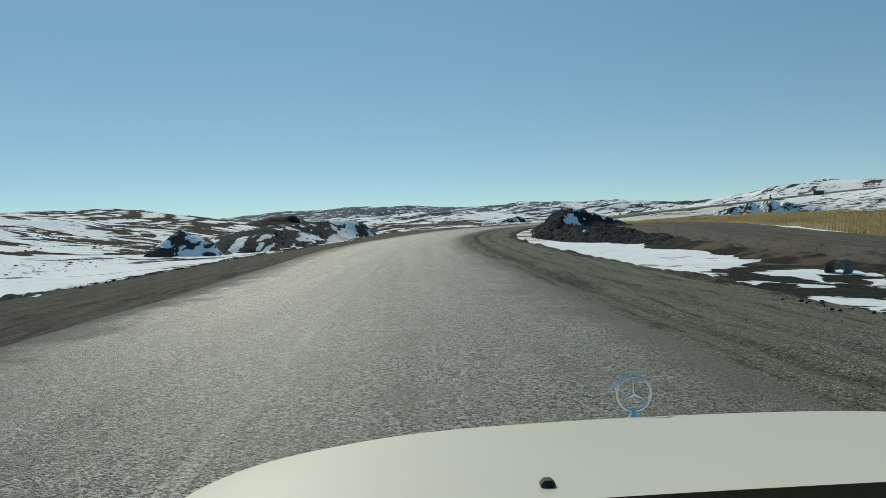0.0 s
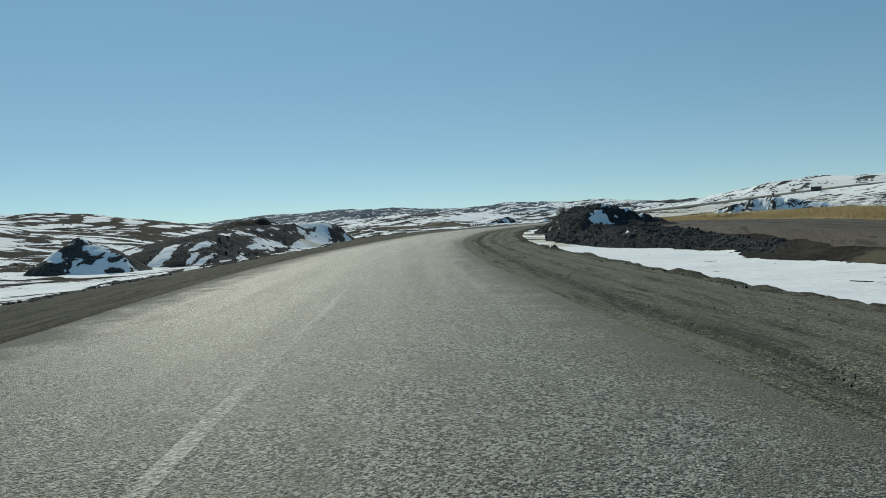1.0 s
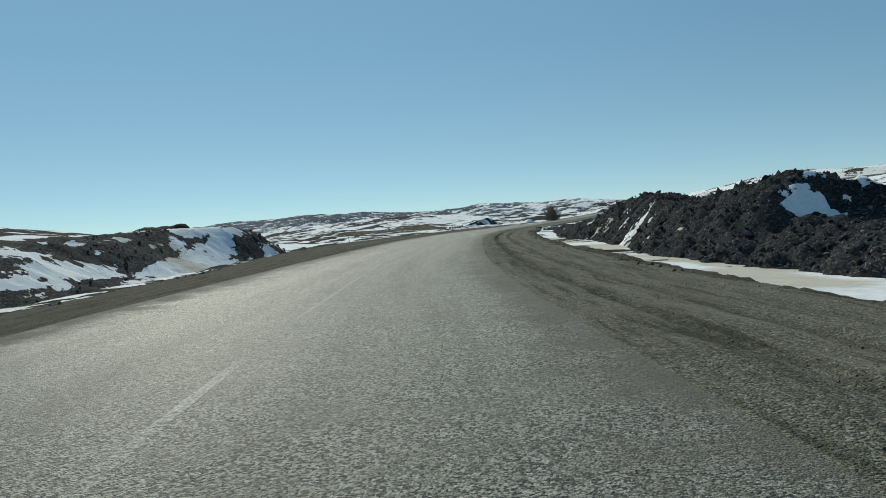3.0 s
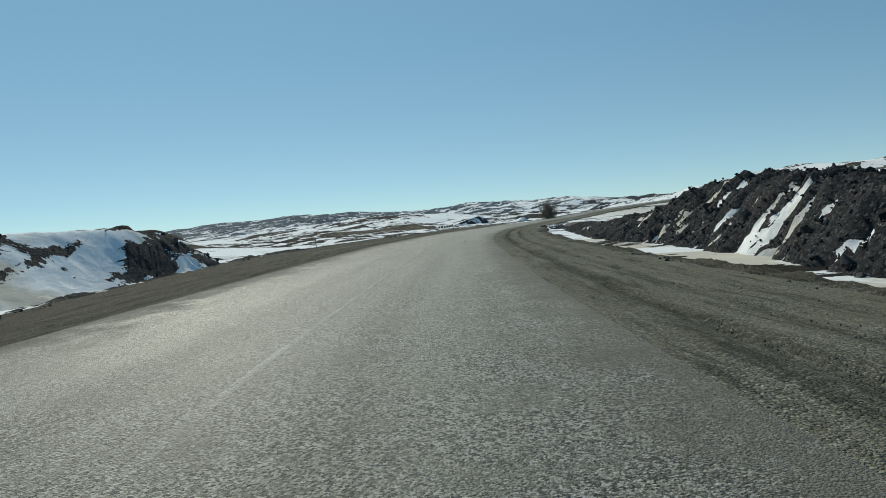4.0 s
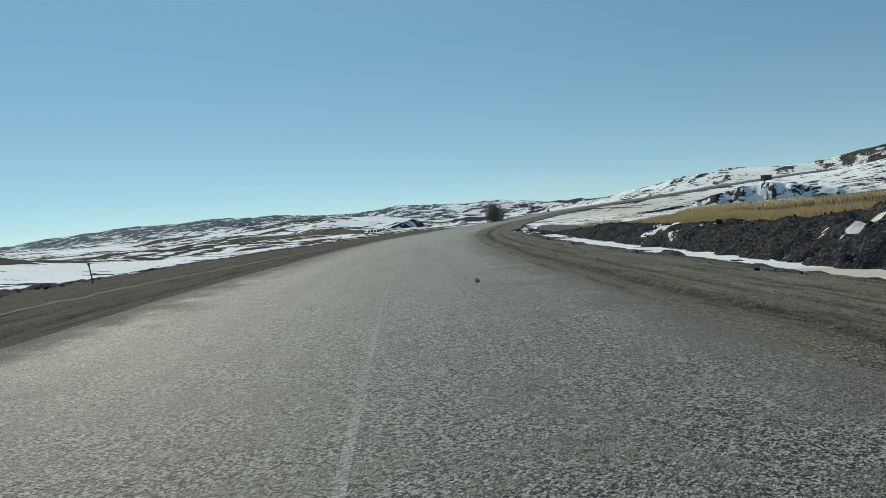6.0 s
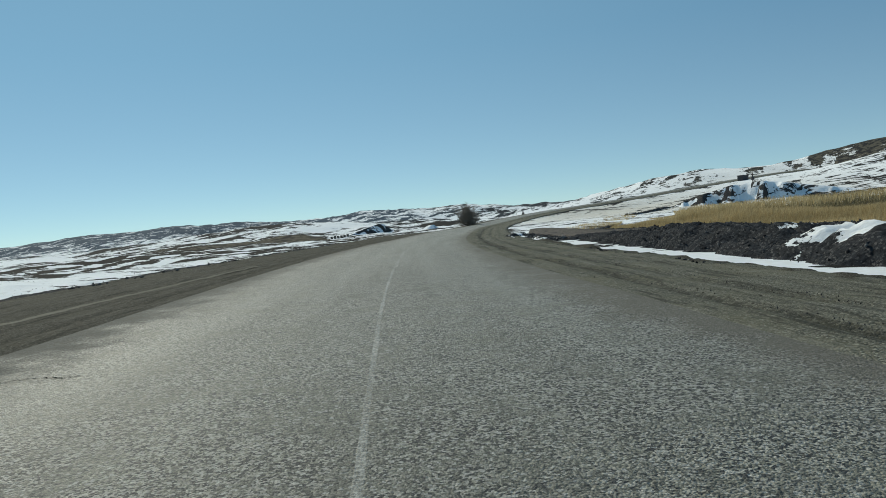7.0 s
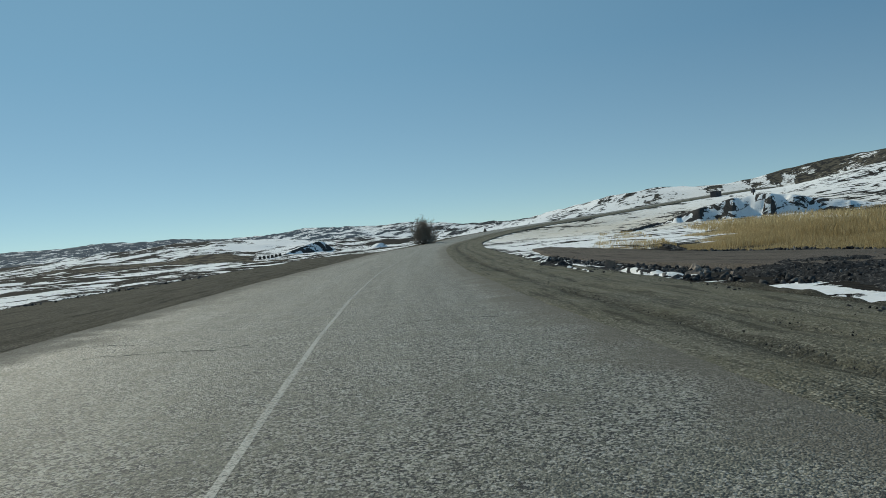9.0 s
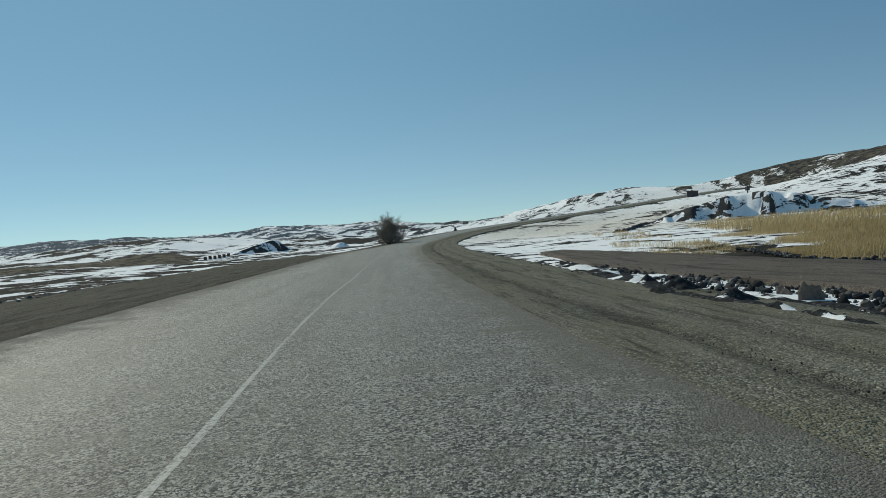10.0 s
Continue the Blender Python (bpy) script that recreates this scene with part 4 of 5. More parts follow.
# ---- rocky bluff beyond the reeds ----
SPURS = [(-92.0, 2.2, 0.55), (-86.2, 2.6, 0.9), (-80.0, 2.4, 0.8), (-72.6, 3.3, 1.0), (-65.6, 3.0, 0.85), (-56.5, 2.6, 0.45)]


def build_bluff():
    """Snowy bluff with spurs of dark rock; v runs along its foot, w away from the road."""
    v, w = np.meshgrid(np.arange(-108, -40, 0.36), np.arange(262, 318, 0.36))
    X, Y = 0.75 * v + 0.66 * w, -0.66 * v + 0.75 * w
    base = land(X, Y)[0].reshape(X.shape)
    top = table(v, [-106, -100, -95, -91, -85, -80, -73.6, -68, -61.5, -55.7, -47], [-1.2, 0.2, 1.3, 2.8, 4.2, 5.4, 5.9, 5.2, 3.8, 2.6, 1.0])
    warp = v + 0.9 * fbm(v, w, 6, 3, 301)
    spur = 0 * v
    for c, half, k in SPURS:
        # long slope towards the sun, steep on the shaded side
        a = (warp - c) / half
        spur = np.maximum(spur, k * np.where(a < 0, np.exp(-0.5 * (a / 0.75) ** 2), np.exp(-0.5 * (a / 0.26) ** 2)))
    foot = 280.0 - 2.8 * spur + 0.8 * fbm(v, w, 5, 3, 303)
    up = smooth(w, foot, foot + 3.6)
    Z = base + np.maximum(top - base, 0) * up * (1 - smooth(w, 294, 316))
    face = up * (1 - up) * 4
    crag = 0.5 - 1.8 * np.abs(fbm(v + 0.4 * w, w, 1.7, 4, 305, 0.68))
    Z = Z + (0.1 + 0.9 * spur) * np.maximum(face, 0.2 * up) * 0.9 * crag * smooth(top, 0.5, 3.0)
    out = np.minimum(np.minimum(v + 108, -41 - v), np.minimum(w - 262, 316.5 - w))
    Z = Z - 0.9 * (1 - smooth(out, 0, 4)) - 0.15
    nose = smooth(spur, 0.42, 0.7) * smooth(up, 0.05, 0.3) * (1 - smooth(w, 281, 286))
    snow = 1.0 - 2.2 * nose * smooth(crag + 0.9 * fbm(v, w, 1.3, 3, 309), -0.2, 0.45)
    rim = smooth(up, 0.55, 0.85) * (1 - smooth(w, foot + 6, foot + 9)) * (1 - smooth(v, -90, -82))
    snow = snow - 1.6 * rim
    me = mesh_grid("bluff", X, Y, Z, M_ROCK, (("snow", snow), ("dry", 0.3 + 0 * Z), ("far", 0.15 + 0 * Z)))
    tagged(new("rock_bluff", me), "snow-covered bluff with dark rock spurs behind the reeds", "rock bluff")
    k = int(np.argmin((X.ravel() - 136.0) ** 2 + (Y.ravel() - 267.6) ** 2))
    return float(Z.ravel()[k])


BLUFF_TOP = build_bluff()


def rock_ridge(points, high, half, seed):
    """A thin line of bare rock that climbs towards the bluff."""
    p = spline(points, 0.4)
    t = np.gradient(p, axis=0)
    t /= np.linalg.norm(t, axis=1)[:, None]
    L = np.linspace(-2.2, 2.2, 19)[None, :] * half
    X, Y = p[:, :1] + t[:, 1:] * L, p[:, 1:] - t[:, :1] * L
    ends = smooth(np.minimum(np.arange(len(p)), len(p) - 1 - np.arange(len(p))), 0, 16)[:, None]
    body = np.exp(-0.5 * ((L - 0.4 * half * fbm(X, Y, 5, 3, seed)) / (0.6 * half)) ** 2) * ends
    lump = 0.6 - 1.6 * np.abs(fbm(X, Y, 1.3, 4, seed + 1, 0.65))
    Z = land(X, Y)[0].reshape(X.shape) - 0.15 + body * high * (0.7 + 0.7 * lump)
    me = mesh_grid("rock_ridge", X, Y, Z, M_ROCK, (("snow", -0.9 + 1.6 * (body < 0.3) + 0.9 * fbm(X, Y, 2, 3, seed + 2)), ("dry", 0.3 + 0 * Z), ("far", 0 * Z)), flip=True)
    tagged(new("rock_ridge", me), "thin ridge of bare dark rock climbing through snow to the bluff", "rock ridge")


rock_ridge([(80, 244), (88, 250), (97, 259), (108, 270), (116, 276)], 0.75, 0.65, 321)


# ---- gravel track beyond the bank ----
TRACK = spline([(18.6, -60), (18.6, 10), (19.3, 37), (21.8, 57), (24.0, 75), (25.7, 92), (27.4, 112), (30.5, 138), (33.2, 160), (36.8, 182), (41, 198)])
TRACK_HALF = np.interp(TRACK[:, 1], [10, 37, 57, 75, 92, 112, 130, 165, 184, 198], [2.7, 3.0, 5.0, 6.0, 5.6, 5.0, 4.2, 4.0, 3.2, 1.0])


def build_track():
    t = np.gradient(TRACK, axis=0)
    t /= np.linalg.norm(t, axis=1)[:, None]
    sd = np.stack([t[:, 1], -t[:, 0]], 1)
    L = np.linspace(-1, 1, 17)[None, :] * TRACK_HALF[:, None]
    L[:, 0] += 0.5 * fbm(TRACK[:, 1], 0 * TRACK[:, 1], 4, 3, 81)
    L[:, -1] += 0.5 * fbm(TRACK[:, 1], 0 * TRACK[:, 1], 4, 3, 83)
    X, Y = TRACK[:, :1] + sd[:, :1] * L, TRACK[:, 1:] + sd[:, 1:] * L
    z, _, _ = land(TRACK[:, 0], TRACK[:, 1])
    z = np.convolve(np.pad(z, 8, mode="edge"), np.ones(17) / 17, "valid") + 0.22
    Z = z[:, None] + 0.03 * fbm(X, Y, 1.5, 3, 85) + 0 * L
    Z[:, 0] -= 0.7
    Z[:, -1] -= 0.7
    me = mesh_grid("track", X, Y, Z, M_TRACK, (("lat", L), ("rut", 0.5 * smooth(fbm(L * 3, Y * 0.06, 2.0, 3, 87), 0.2, 0.6))), flip=True)
    tagged(new("side_track", me), "compacted grey-brown gravel track beside the reeds", "gravel track", kind="structure")


build_track()


# ---- clods and stones ----
_PHI = (1 + 5**0.5) / 2
ICO_V = np.array([(-1, _PHI, 0), (1, _PHI, 0), (-1, -_PHI, 0), (1, -_PHI, 0), (0, -1, _PHI), (0, 1, _PHI),
                  (0, -1, -_PHI), (0, 1, -_PHI), (_PHI, 0, -1), (_PHI, 0, 1), (-_PHI, 0, -1), (-_PHI, 0, 1)]) / 1.9
ICO_F = np.array([0, 11, 5, 0, 5, 1, 0, 1, 7, 0, 7, 10, 0, 10, 11, 1, 5, 9, 5, 11, 4, 11, 10, 2, 10, 7, 6, 7, 1, 8,
                  3, 9, 4, 3, 4, 2, 3, 2, 6, 3, 6, 8, 3, 8, 9, 4, 9, 5, 2, 4, 11, 6, 2, 10, 8, 6, 7, 9, 8, 1]).reshape(-1, 3)


def clod_field(name, places, sizes, mat, label, category, seed, flat=1.0):
    """Many broken lumps in one mesh."""
    rng = np.random.default_rng(seed)
    n = len(places)
    v = ICO_V[None] * (1 + 0.9 * (rng.random((n, 12, 1)) - 0.5)) * (sizes[:, None, None] * (0.5 + 0.9 * rng.random((n, 1, 3))) * np.array([1, 1, flat]))
    a = rng.random(n) * 6.283
    c, s = np.cos(a)[:, None], np.sin(a)[:, None]
    v = np.stack([v[..., 0] * c - v[..., 1] * s, v[..., 0] * s + v[..., 1] * c, v[..., 2]], -1) + np.asarray(places)[:, None, :]
    f = ICO_F[None] + 12 * np.arange(n)[:, None, None]
    me = bpy.data.meshes.new(name)
    me.vertices.add(n * 12)
    me.vertices.foreach_set("co", v.astype(np.float32).ravel())
    me.loops.add(n * 60)
    me.loops.foreach_set("vertex_index", f.astype(np.int32).ravel())
    me.polygons.add(n * 20)
    me.polygons.foreach_set("loop_start", (np.arange(n * 20) * 3).astype(np.int32))
    me.polygons.foreach_set("loop_total", np.full(n * 20, 3, np.int32))
    me.update(calc_edges=True)
    me.materials.append(mat)
    return tagged(new(name, me), label, category, kind="stuff")


def scatter_bank(shape, y0, y1, lats, n, seed, lo, hi):
    rng = np.random.default_rng(seed)
    y = rng.uniform(y0, y1, n)
    lat = rng.uniform(lats[0], lats[1], n)
    z, snow = shape(y, lat)
    size = (lo + (hi - lo) * rng.random(n) ** 3.5) * (1 - 0.4 * smooth(y, 105, 116))
    keep = (z > -0.75) & (snow < 0.1)
    pts = []
    for yy, ll, zz, ss in zip(y[keep], lat[keep], z[keep], size[keep]):
        x, y2 = on_plan(yy, ll)
        pts.append((x, y2, zz + 0.25 * ss))
    return np.array(pts), size[keep]


_p, _s = scatter_bank(right_bank, 55, 168, (9.8, 19), 36000, 91, 0.012, 0.085)
clod_field("clods", _p, _s, M_CLOD, "dark broken clods of earth and stone on the bank", "earth clods", 92)
_p, _s = scatter_bank(right_bank, 38, 60, (15.2, 18.6), 4500, 93, 0.012, 0.075)
clod_field("clods", _p, _s, M_CLOD, "dark clods along the lip of the snowy ditch", "earth clods", 94)
_p, _s = scatter_bank(left_bank, 61, 109, (-19, -12), 3600, 95, 0.015, 0.07)
clod_field("clods", _p, _s, M_CLOD, "dark clods of earth on the bank and its crest", "earth clods", 96)


def scatter_land(y0, y1, lats, n, seed, lo, hi, clump=5.0, level=0.0, power=3.5):
    rng = np.random.default_rng(seed)
    y = rng.uniform(y0, y1, n)
    lat = rng.uniform(lats[0], lats[1], n)
    keep = fbm(y, lat, clump, 3, seed) > level
    y, lat = y[keep], lat[keep]
    xy = np.array([on_plan(a, b) for a, b in zip(y, lat)])
    z, _, _ = land(xy[:, 0], xy[:, 1])
    verge = np.abs(lat) < np.where(lat > 0, 8.7, 10.8 + 2.2 * banking(y))
    z = np.where(verge, np.maximum(z, verge_top(lat, y) - 0.01), z)
    size = lo + (hi - lo) * rng.random(len(z)) ** power
    return np.column_stack([xy, z + 0.2 * size]), size


_p, _s = scatter_land(158, 186, (9.8, 14.8), 6500, 101, 0.015, 0.12, 3.0, -0.2)
clod_field("clods", _p, _s, M_CLOD, "dark rubble of earth clods between verge and track", "earth clods", 102)
_p, _s = scatter_land(10, 200, (8.1, 9.2), 4500, 103, 0.008, 0.048, 3.0, -0.2)
clod_field("clods", _p, _s, M_CLOD, "small dark clods pushed to the edge of the verge", "earth clods", 104)
_p, _s = scatter_land(8, 84, (-11.6, -10.2), 2600, 105, 0.015, 0.08, 3.0, -0.2)
clod_field("clods", _p, _s, M_CLOD, "small dark clods and tufts along the outer verge", "earth clods", 106)
_p, _s = scatter_land(92, 225, (-14.2, -12.3), 5600, 117, 0.015, 0.09, 3.0, -0.25)
clod_field("clods", _p, _s, M_CLOD, "ragged line of clods and dark tufts at the outer verge", "earth clods", 118)
_p, _s = scatter_land(112, 230, (-40, -14), 2200, 107, 0.015, 0.06, 9.0, 0.1)
clod_field("tussocks", _p, _s, M_CLOD, "dark tussocks poking through the snow", "tussocks", 108)
_p, _s = scatter_land(15, 115, (-60, -21), 4400, 109, 0.03, 0.16, 7.0, 0.05)
clod_field("tussocks", _p, _s, M_CLOD, "dark tussocks and stones on the snowy slope", "tussocks", 110, 0.4)
_p, _s = scatter_land(4, 160, (4.3, 8.3), 14000, 111, 0.004, 0.015, 3.0, -0.6)
_p2, _s2 = scatter_land(14, 178, (4.85, 5.35), 9000, 113, 0.003, 0.012, 2.5, -0.6)
clod_field("clods", _p2, _s2, M_CLOD, "line of dark mud clods beside a wheel rut", "earth clods", 114)
_p2, _s2 = scatter_land(60, 172, (5.9, 6.6), 5000, 115, 0.003, 0.013, 4.0, -0.1)
clod_field("clods", _p2, _s2, M_CLOD, "thin line of mud crumbs along a wheel rut", "earth clods", 116)
clod_field("loose_gravel", _p, _s, M_PEBBLE, "loose pebbles on the gravel shoulder", "gravel", 112)


def stone_mesh(seed):
    bm = bmesh.new()
    bmesh.ops.create_icosphere(bm, subdivisions=3, radius=1.0)
    rng = random.Random(seed)
    cuts = [(Vector((rng.gauss(0, 1), rng.gauss(0, 1), 0.7 * abs(rng.gauss(0, 1)))).normalized(), rng.uniform(0.30, 0.62)) for _ in range(7)]
    for v in bm.verts:
        for nrm, d in cuts:
            over = v.co.dot(nrm) - d
            if over > 0:
                v.co -= nrm * over
        v.co *= 1.25 + 0.5 * noise.noise(v.co * 2.6 + Vector((seed, 0, 0))) + 0.30 * noise.noise(v.co * 6.1 + Vector((0, seed, 0)))
    me = bpy.data.meshes.new("rock")
    bm.to_mesh(me)
    bm.free()
    me.materials.append(M_STONE)
    return me


STONES = [stone_mesh(k) for k in range(7)]


def rock(x, y, z, size, seed, label, group="rocks beside the verge", squash=0.7):
    rng = random.Random(seed)
    ob = new("rock", STONES[seed % len(STONES)])
    ob.matrix_basis = pose(x, y, z, rng.uniform(-12, 12), rng.uniform(-12, 12), rng.uniform(0, 360)) @ Matrix.Diagonal((size * rng.uniform(0.8, 1.3), size * rng.uniform(0.7, 1.1), size * squash * rng.uniform(0.8, 1.3), 1))
    return tagged(ob, label, "rock", group)


def build_rocks():
    rng = random.Random(5)
    for k in range(14):
        y = rng.uniform(160, 184)
        lat = rng.choice((11.6, 12.4, 13.6)) + rng.gauss(0, 0.5)
        x, y2 = on_plan(y, lat)
        z = float(land(np.array([x]), np.array([y2]))[0][0])
        s = 0.09 + 0.26 * rng.random() ** 2.2
        rock(x, y2, z + 0.25 * s, s, 20 + k, "rough dark brown rock lying in rubble by the track")
    # larger blocks
    for k, (x, y, s) in enumerate(((28.5, 167.7, 0.20), (27.65, 165.9, 0.18), (29.2, 169.0, 0.13), (29.5, 169.9, 0.12), (27.2, 165.2, 0.11), (26.9, 164.5, 0.13))):
        z = float(land(np.array([x]), np.array([y]))[0][0])
        rock(x, y, z + 0.3 * s, s, 120 + k, "large angular brown rock at the edge of the verge", squash=1.2)
    x, y2 = on_plan(53.3, 9.1)
    rock(x, y2, -0.42, 0.30, 140, "dark lump of frozen earth at the edge of the snow")
    rock(5.95, 108.4, 0.03, 0.085, 141, "small dark stone lying on the asphalt", "stone on the road", 0.8)


build_rocks()


# ---- frozen blocks lying on the banks ----
def clod_mesh(seed):
    """An angular lump of about one metre, broken out of frozen ground."""
    rng = np.random.default_rng(seed)
    bm = bmesh.new()
    for p in rng.normal(0, 1, (15, 3)):
        bm.verts.new(Vector(p).normalized() * rng.uniform(0.42, 0.6))
    bmesh.ops.convex_hull(bm, input=bm.verts[:])
    bmesh.ops.delete(bm, geom=[v for v in bm.verts if not v.link_faces], context="VERTS")
    me = bpy.data.meshes.new("clod")
    bm.to_mesh(me)
    bm.free()
    me.materials.append(M_BLOCK)
    return me


M_BLOCK = random_material("frozen_earth", ((0.0, (0.020, 0.020, 0.021)), (0.6, (0.062, 0.061, 0.063)), (1.0, (0.145, 0.138, 0.134))), per_island=False, grain=14.0)
CLODS = [clod_mesh(300 + k) for k in range(8)]


def lay_clods(bank, shape, y0, y1, lats, n, seed, lo, hi):
    rng = np.random.default_rng(seed)
    done = 0
    while done < n:
        y, lat = rng.uniform(y0, y1), rng.uniform(*lats)
        z, snow = shape(np.array([y]), np.array([lat]))
        if z[0] < -0.72 or snow[0] > 0.2:
            continue
        x, y2 = on_plan(y, lat)
        size = lo + (hi - lo) * rng.random() ** 2.5
        ob = new("clod", CLODS[done % len(CLODS)])
        ob.parent = bank
        ob.matrix_basis = pose(x, y2, float(z[0]) + 0.12 * size, *rng.uniform(0, 360, 3)) @ Matrix.Diagonal((size, size * rng.uniform(0.6, 1.0), size * rng.uniform(0.5, 0.9), 1))
        done += 1


lay_clods(SPOIL, right_bank, 39, 58, (15.6, 18.0), 40, 311, 0.12, 0.30)
lay_clods(SPOIL, right_bank, 56, 112, (10.4, 16.0), 190, 313, 0.18, 0.5)
lay_clods(SPOIL, right_bank, 112, 150, (10.0, 14.5), 40, 315, 0.12, 0.34)
lay_clods(EARTH_BANK, left_bank, 62, 105, (-17.5, -12.2), 60, 317, 0.14, 0.4)


# ---- reeds and dry grass ----
def blades(name, xy, heights, widths, mat, label, category, seed, plume=1.1):
    rng = np.random.default_rng(seed)
    n = len(xy)
    z, _, _ = land(xy[:, 0], xy[:, 1])
    a = rng.random(n) * 6.283
    d = np.stack([np.cos(a), np.sin(a)], 1) * widths[:, None] / 2
    lean = rng.normal(0, 0.22, (n, 2)) * heights[:, None] + np.array([0.10, -0.03]) * heights[:, None]
    base = z - 0.05
    mid = 0.62
    v = np.zeros((n, 5, 3))
    v[:, 0, :2], v[:, 0, 2] = xy - d, base
    v[:, 1, :2], v[:, 1, 2] = xy + d, base
    v[:, 2, :2], v[:, 2, 2] = xy + d * plume + lean * 0.4, base + heights * mid
    v[:, 3, :2], v[:, 3, 2] = xy - d * plume + lean * 0.4, base + heights * mid
    v[:, 4, :2], v[:, 4, 2] = xy + lean, base + heights
    off = 5 * np.arange(n)[:, None]
    q = (np.array([[0, 1, 2, 3]]) + off)
    t = (np.array([[3, 2, 4]]) + off)
    me = bpy.data.meshes.new(name)
    me.vertices.add(n * 5)
    me.vertices.foreach_set("co", v.astype(np.float32).ravel())
    loops = np.concatenate([q, t], 1).ravel().astype(np.int32)
    me.loops.add(len(loops))
    me.loops.foreach_set("vertex_index", loops)
    starts = (np.arange(n)[:, None] * 7 + np.array([[0, 4]])).ravel().astype(np.int32)
    me.polygons.add(n * 2)
    me.polygons.foreach_set("loop_start", starts)
    me.polygons.foreach_set("loop_total", np.tile(np.array([4, 3], np.int32), n))
    me.update(calc_edges=True)
    me.materials.append(mat)
    return tagged(new(name, me), label, category, kind="stuff")


def build_reeds():
    rng = np.random.default_rng(201)

    def edge(y):
        side = np.interp(y, TRACK[:, 1], TRACK[:, 0] + TRACK_HALF) + 1.2
        side = np.where(y < 178, side, 41.5 + (y - 178) * 0.66)
        return side + 5.5 * smooth(y, 84, 100) * (1 - smooth(y, 118, 136))

    def pick(n, y0, y1, depth):
        y = rng.uniform(y0, y1, n)
        x = edge(y) + rng.random(n) ** 1.3 * depth
        keep = (0.66 * x + 0.75 * y < 262) & (fbm(x, y, 6, 3, 203) > -0.55 + 0.6 * smooth(y, 172, 186) * (1 - smooth(x - edge(y), 5, 12)))
        return np.column_stack([x, y])[keep]

    near = pick(130000, 120, 206, 16)
    mid = pick(120000, 8, 125, 16)
    far = pick(80000, 5, 240, 75)
    far = far[far[:, 0] > edge(far[:, 1]) + 9]
    xy = np.concatenate([near, mid, far])
    h = (1.05 + 0.75 * fbm(xy[:, 0], xy[:, 1], 8, 4, 205)) * rng.uniform(0.84, 1.06, len(xy))
    # they thin out and shorten towards the road
    h *= (0.4 + 0.6 * smooth(xy[:, 0] - edge(xy[:, 1]), 0, 5)) * (1 - 0.25 * (1 - smooth(xy[:, 1], 118, 140)) - 0.6 * smooth(xy[:, 1], 172, 186) * (1 - smooth(xy[:, 0] - edge(xy[:, 1]), 7, 15))) * 0.93
    w = np.where(np.arange(len(xy)) < len(near), 0.014, np.where(np.arange(len(xy)) < len(near) + len(mid), 0.022, 0.045)) * rng.uniform(0.6, 1.3, len(xy))
    back = (xy[:, 0] > edge(xy[:, 1]) + 15) & (xy[:, 1] < 172)
    blades("reeds", xy[~back], h[~back], w[~back], M_REED, "tall dry golden reeds in a marshy strip", "reeds", 207, 1.3)
    blades("sedge", xy[back], h[back], w[back], M_SEDGE, "dull olive sedge standing behind the golden reeds", "sedge", 208, 1.3)
    y = rng.uniform(118, 190, 3000)
    x = edge(y) - 0.9 + rng.normal(0, 0.22, 3000)
    z = land(x, y)[0]
    size = 0.02 + 0.09 * rng.random(3000) ** 3
    clod_field("clods", np.column_stack([x, y, z + 0.12]), size, M_CLOD, "dark clods along the foot of the reeds", "earth clods", 213)
    y = rng.uniform(184, 246, 16000)
    x = edge(y) - rng.random(16000) ** 1.6 * 8
    keep = fbm(x, y, 3, 4, 209) > 0.22
    xy = np.column_stack([x, y])[keep]
    blades("dry_grass", xy, rng.uniform(0.12, 0.5, len(xy)), rng.uniform(0.012, 0.028, len(xy)), M_REED, "sparse yellow grass standing in the snow", "grass", 211)


build_reeds()


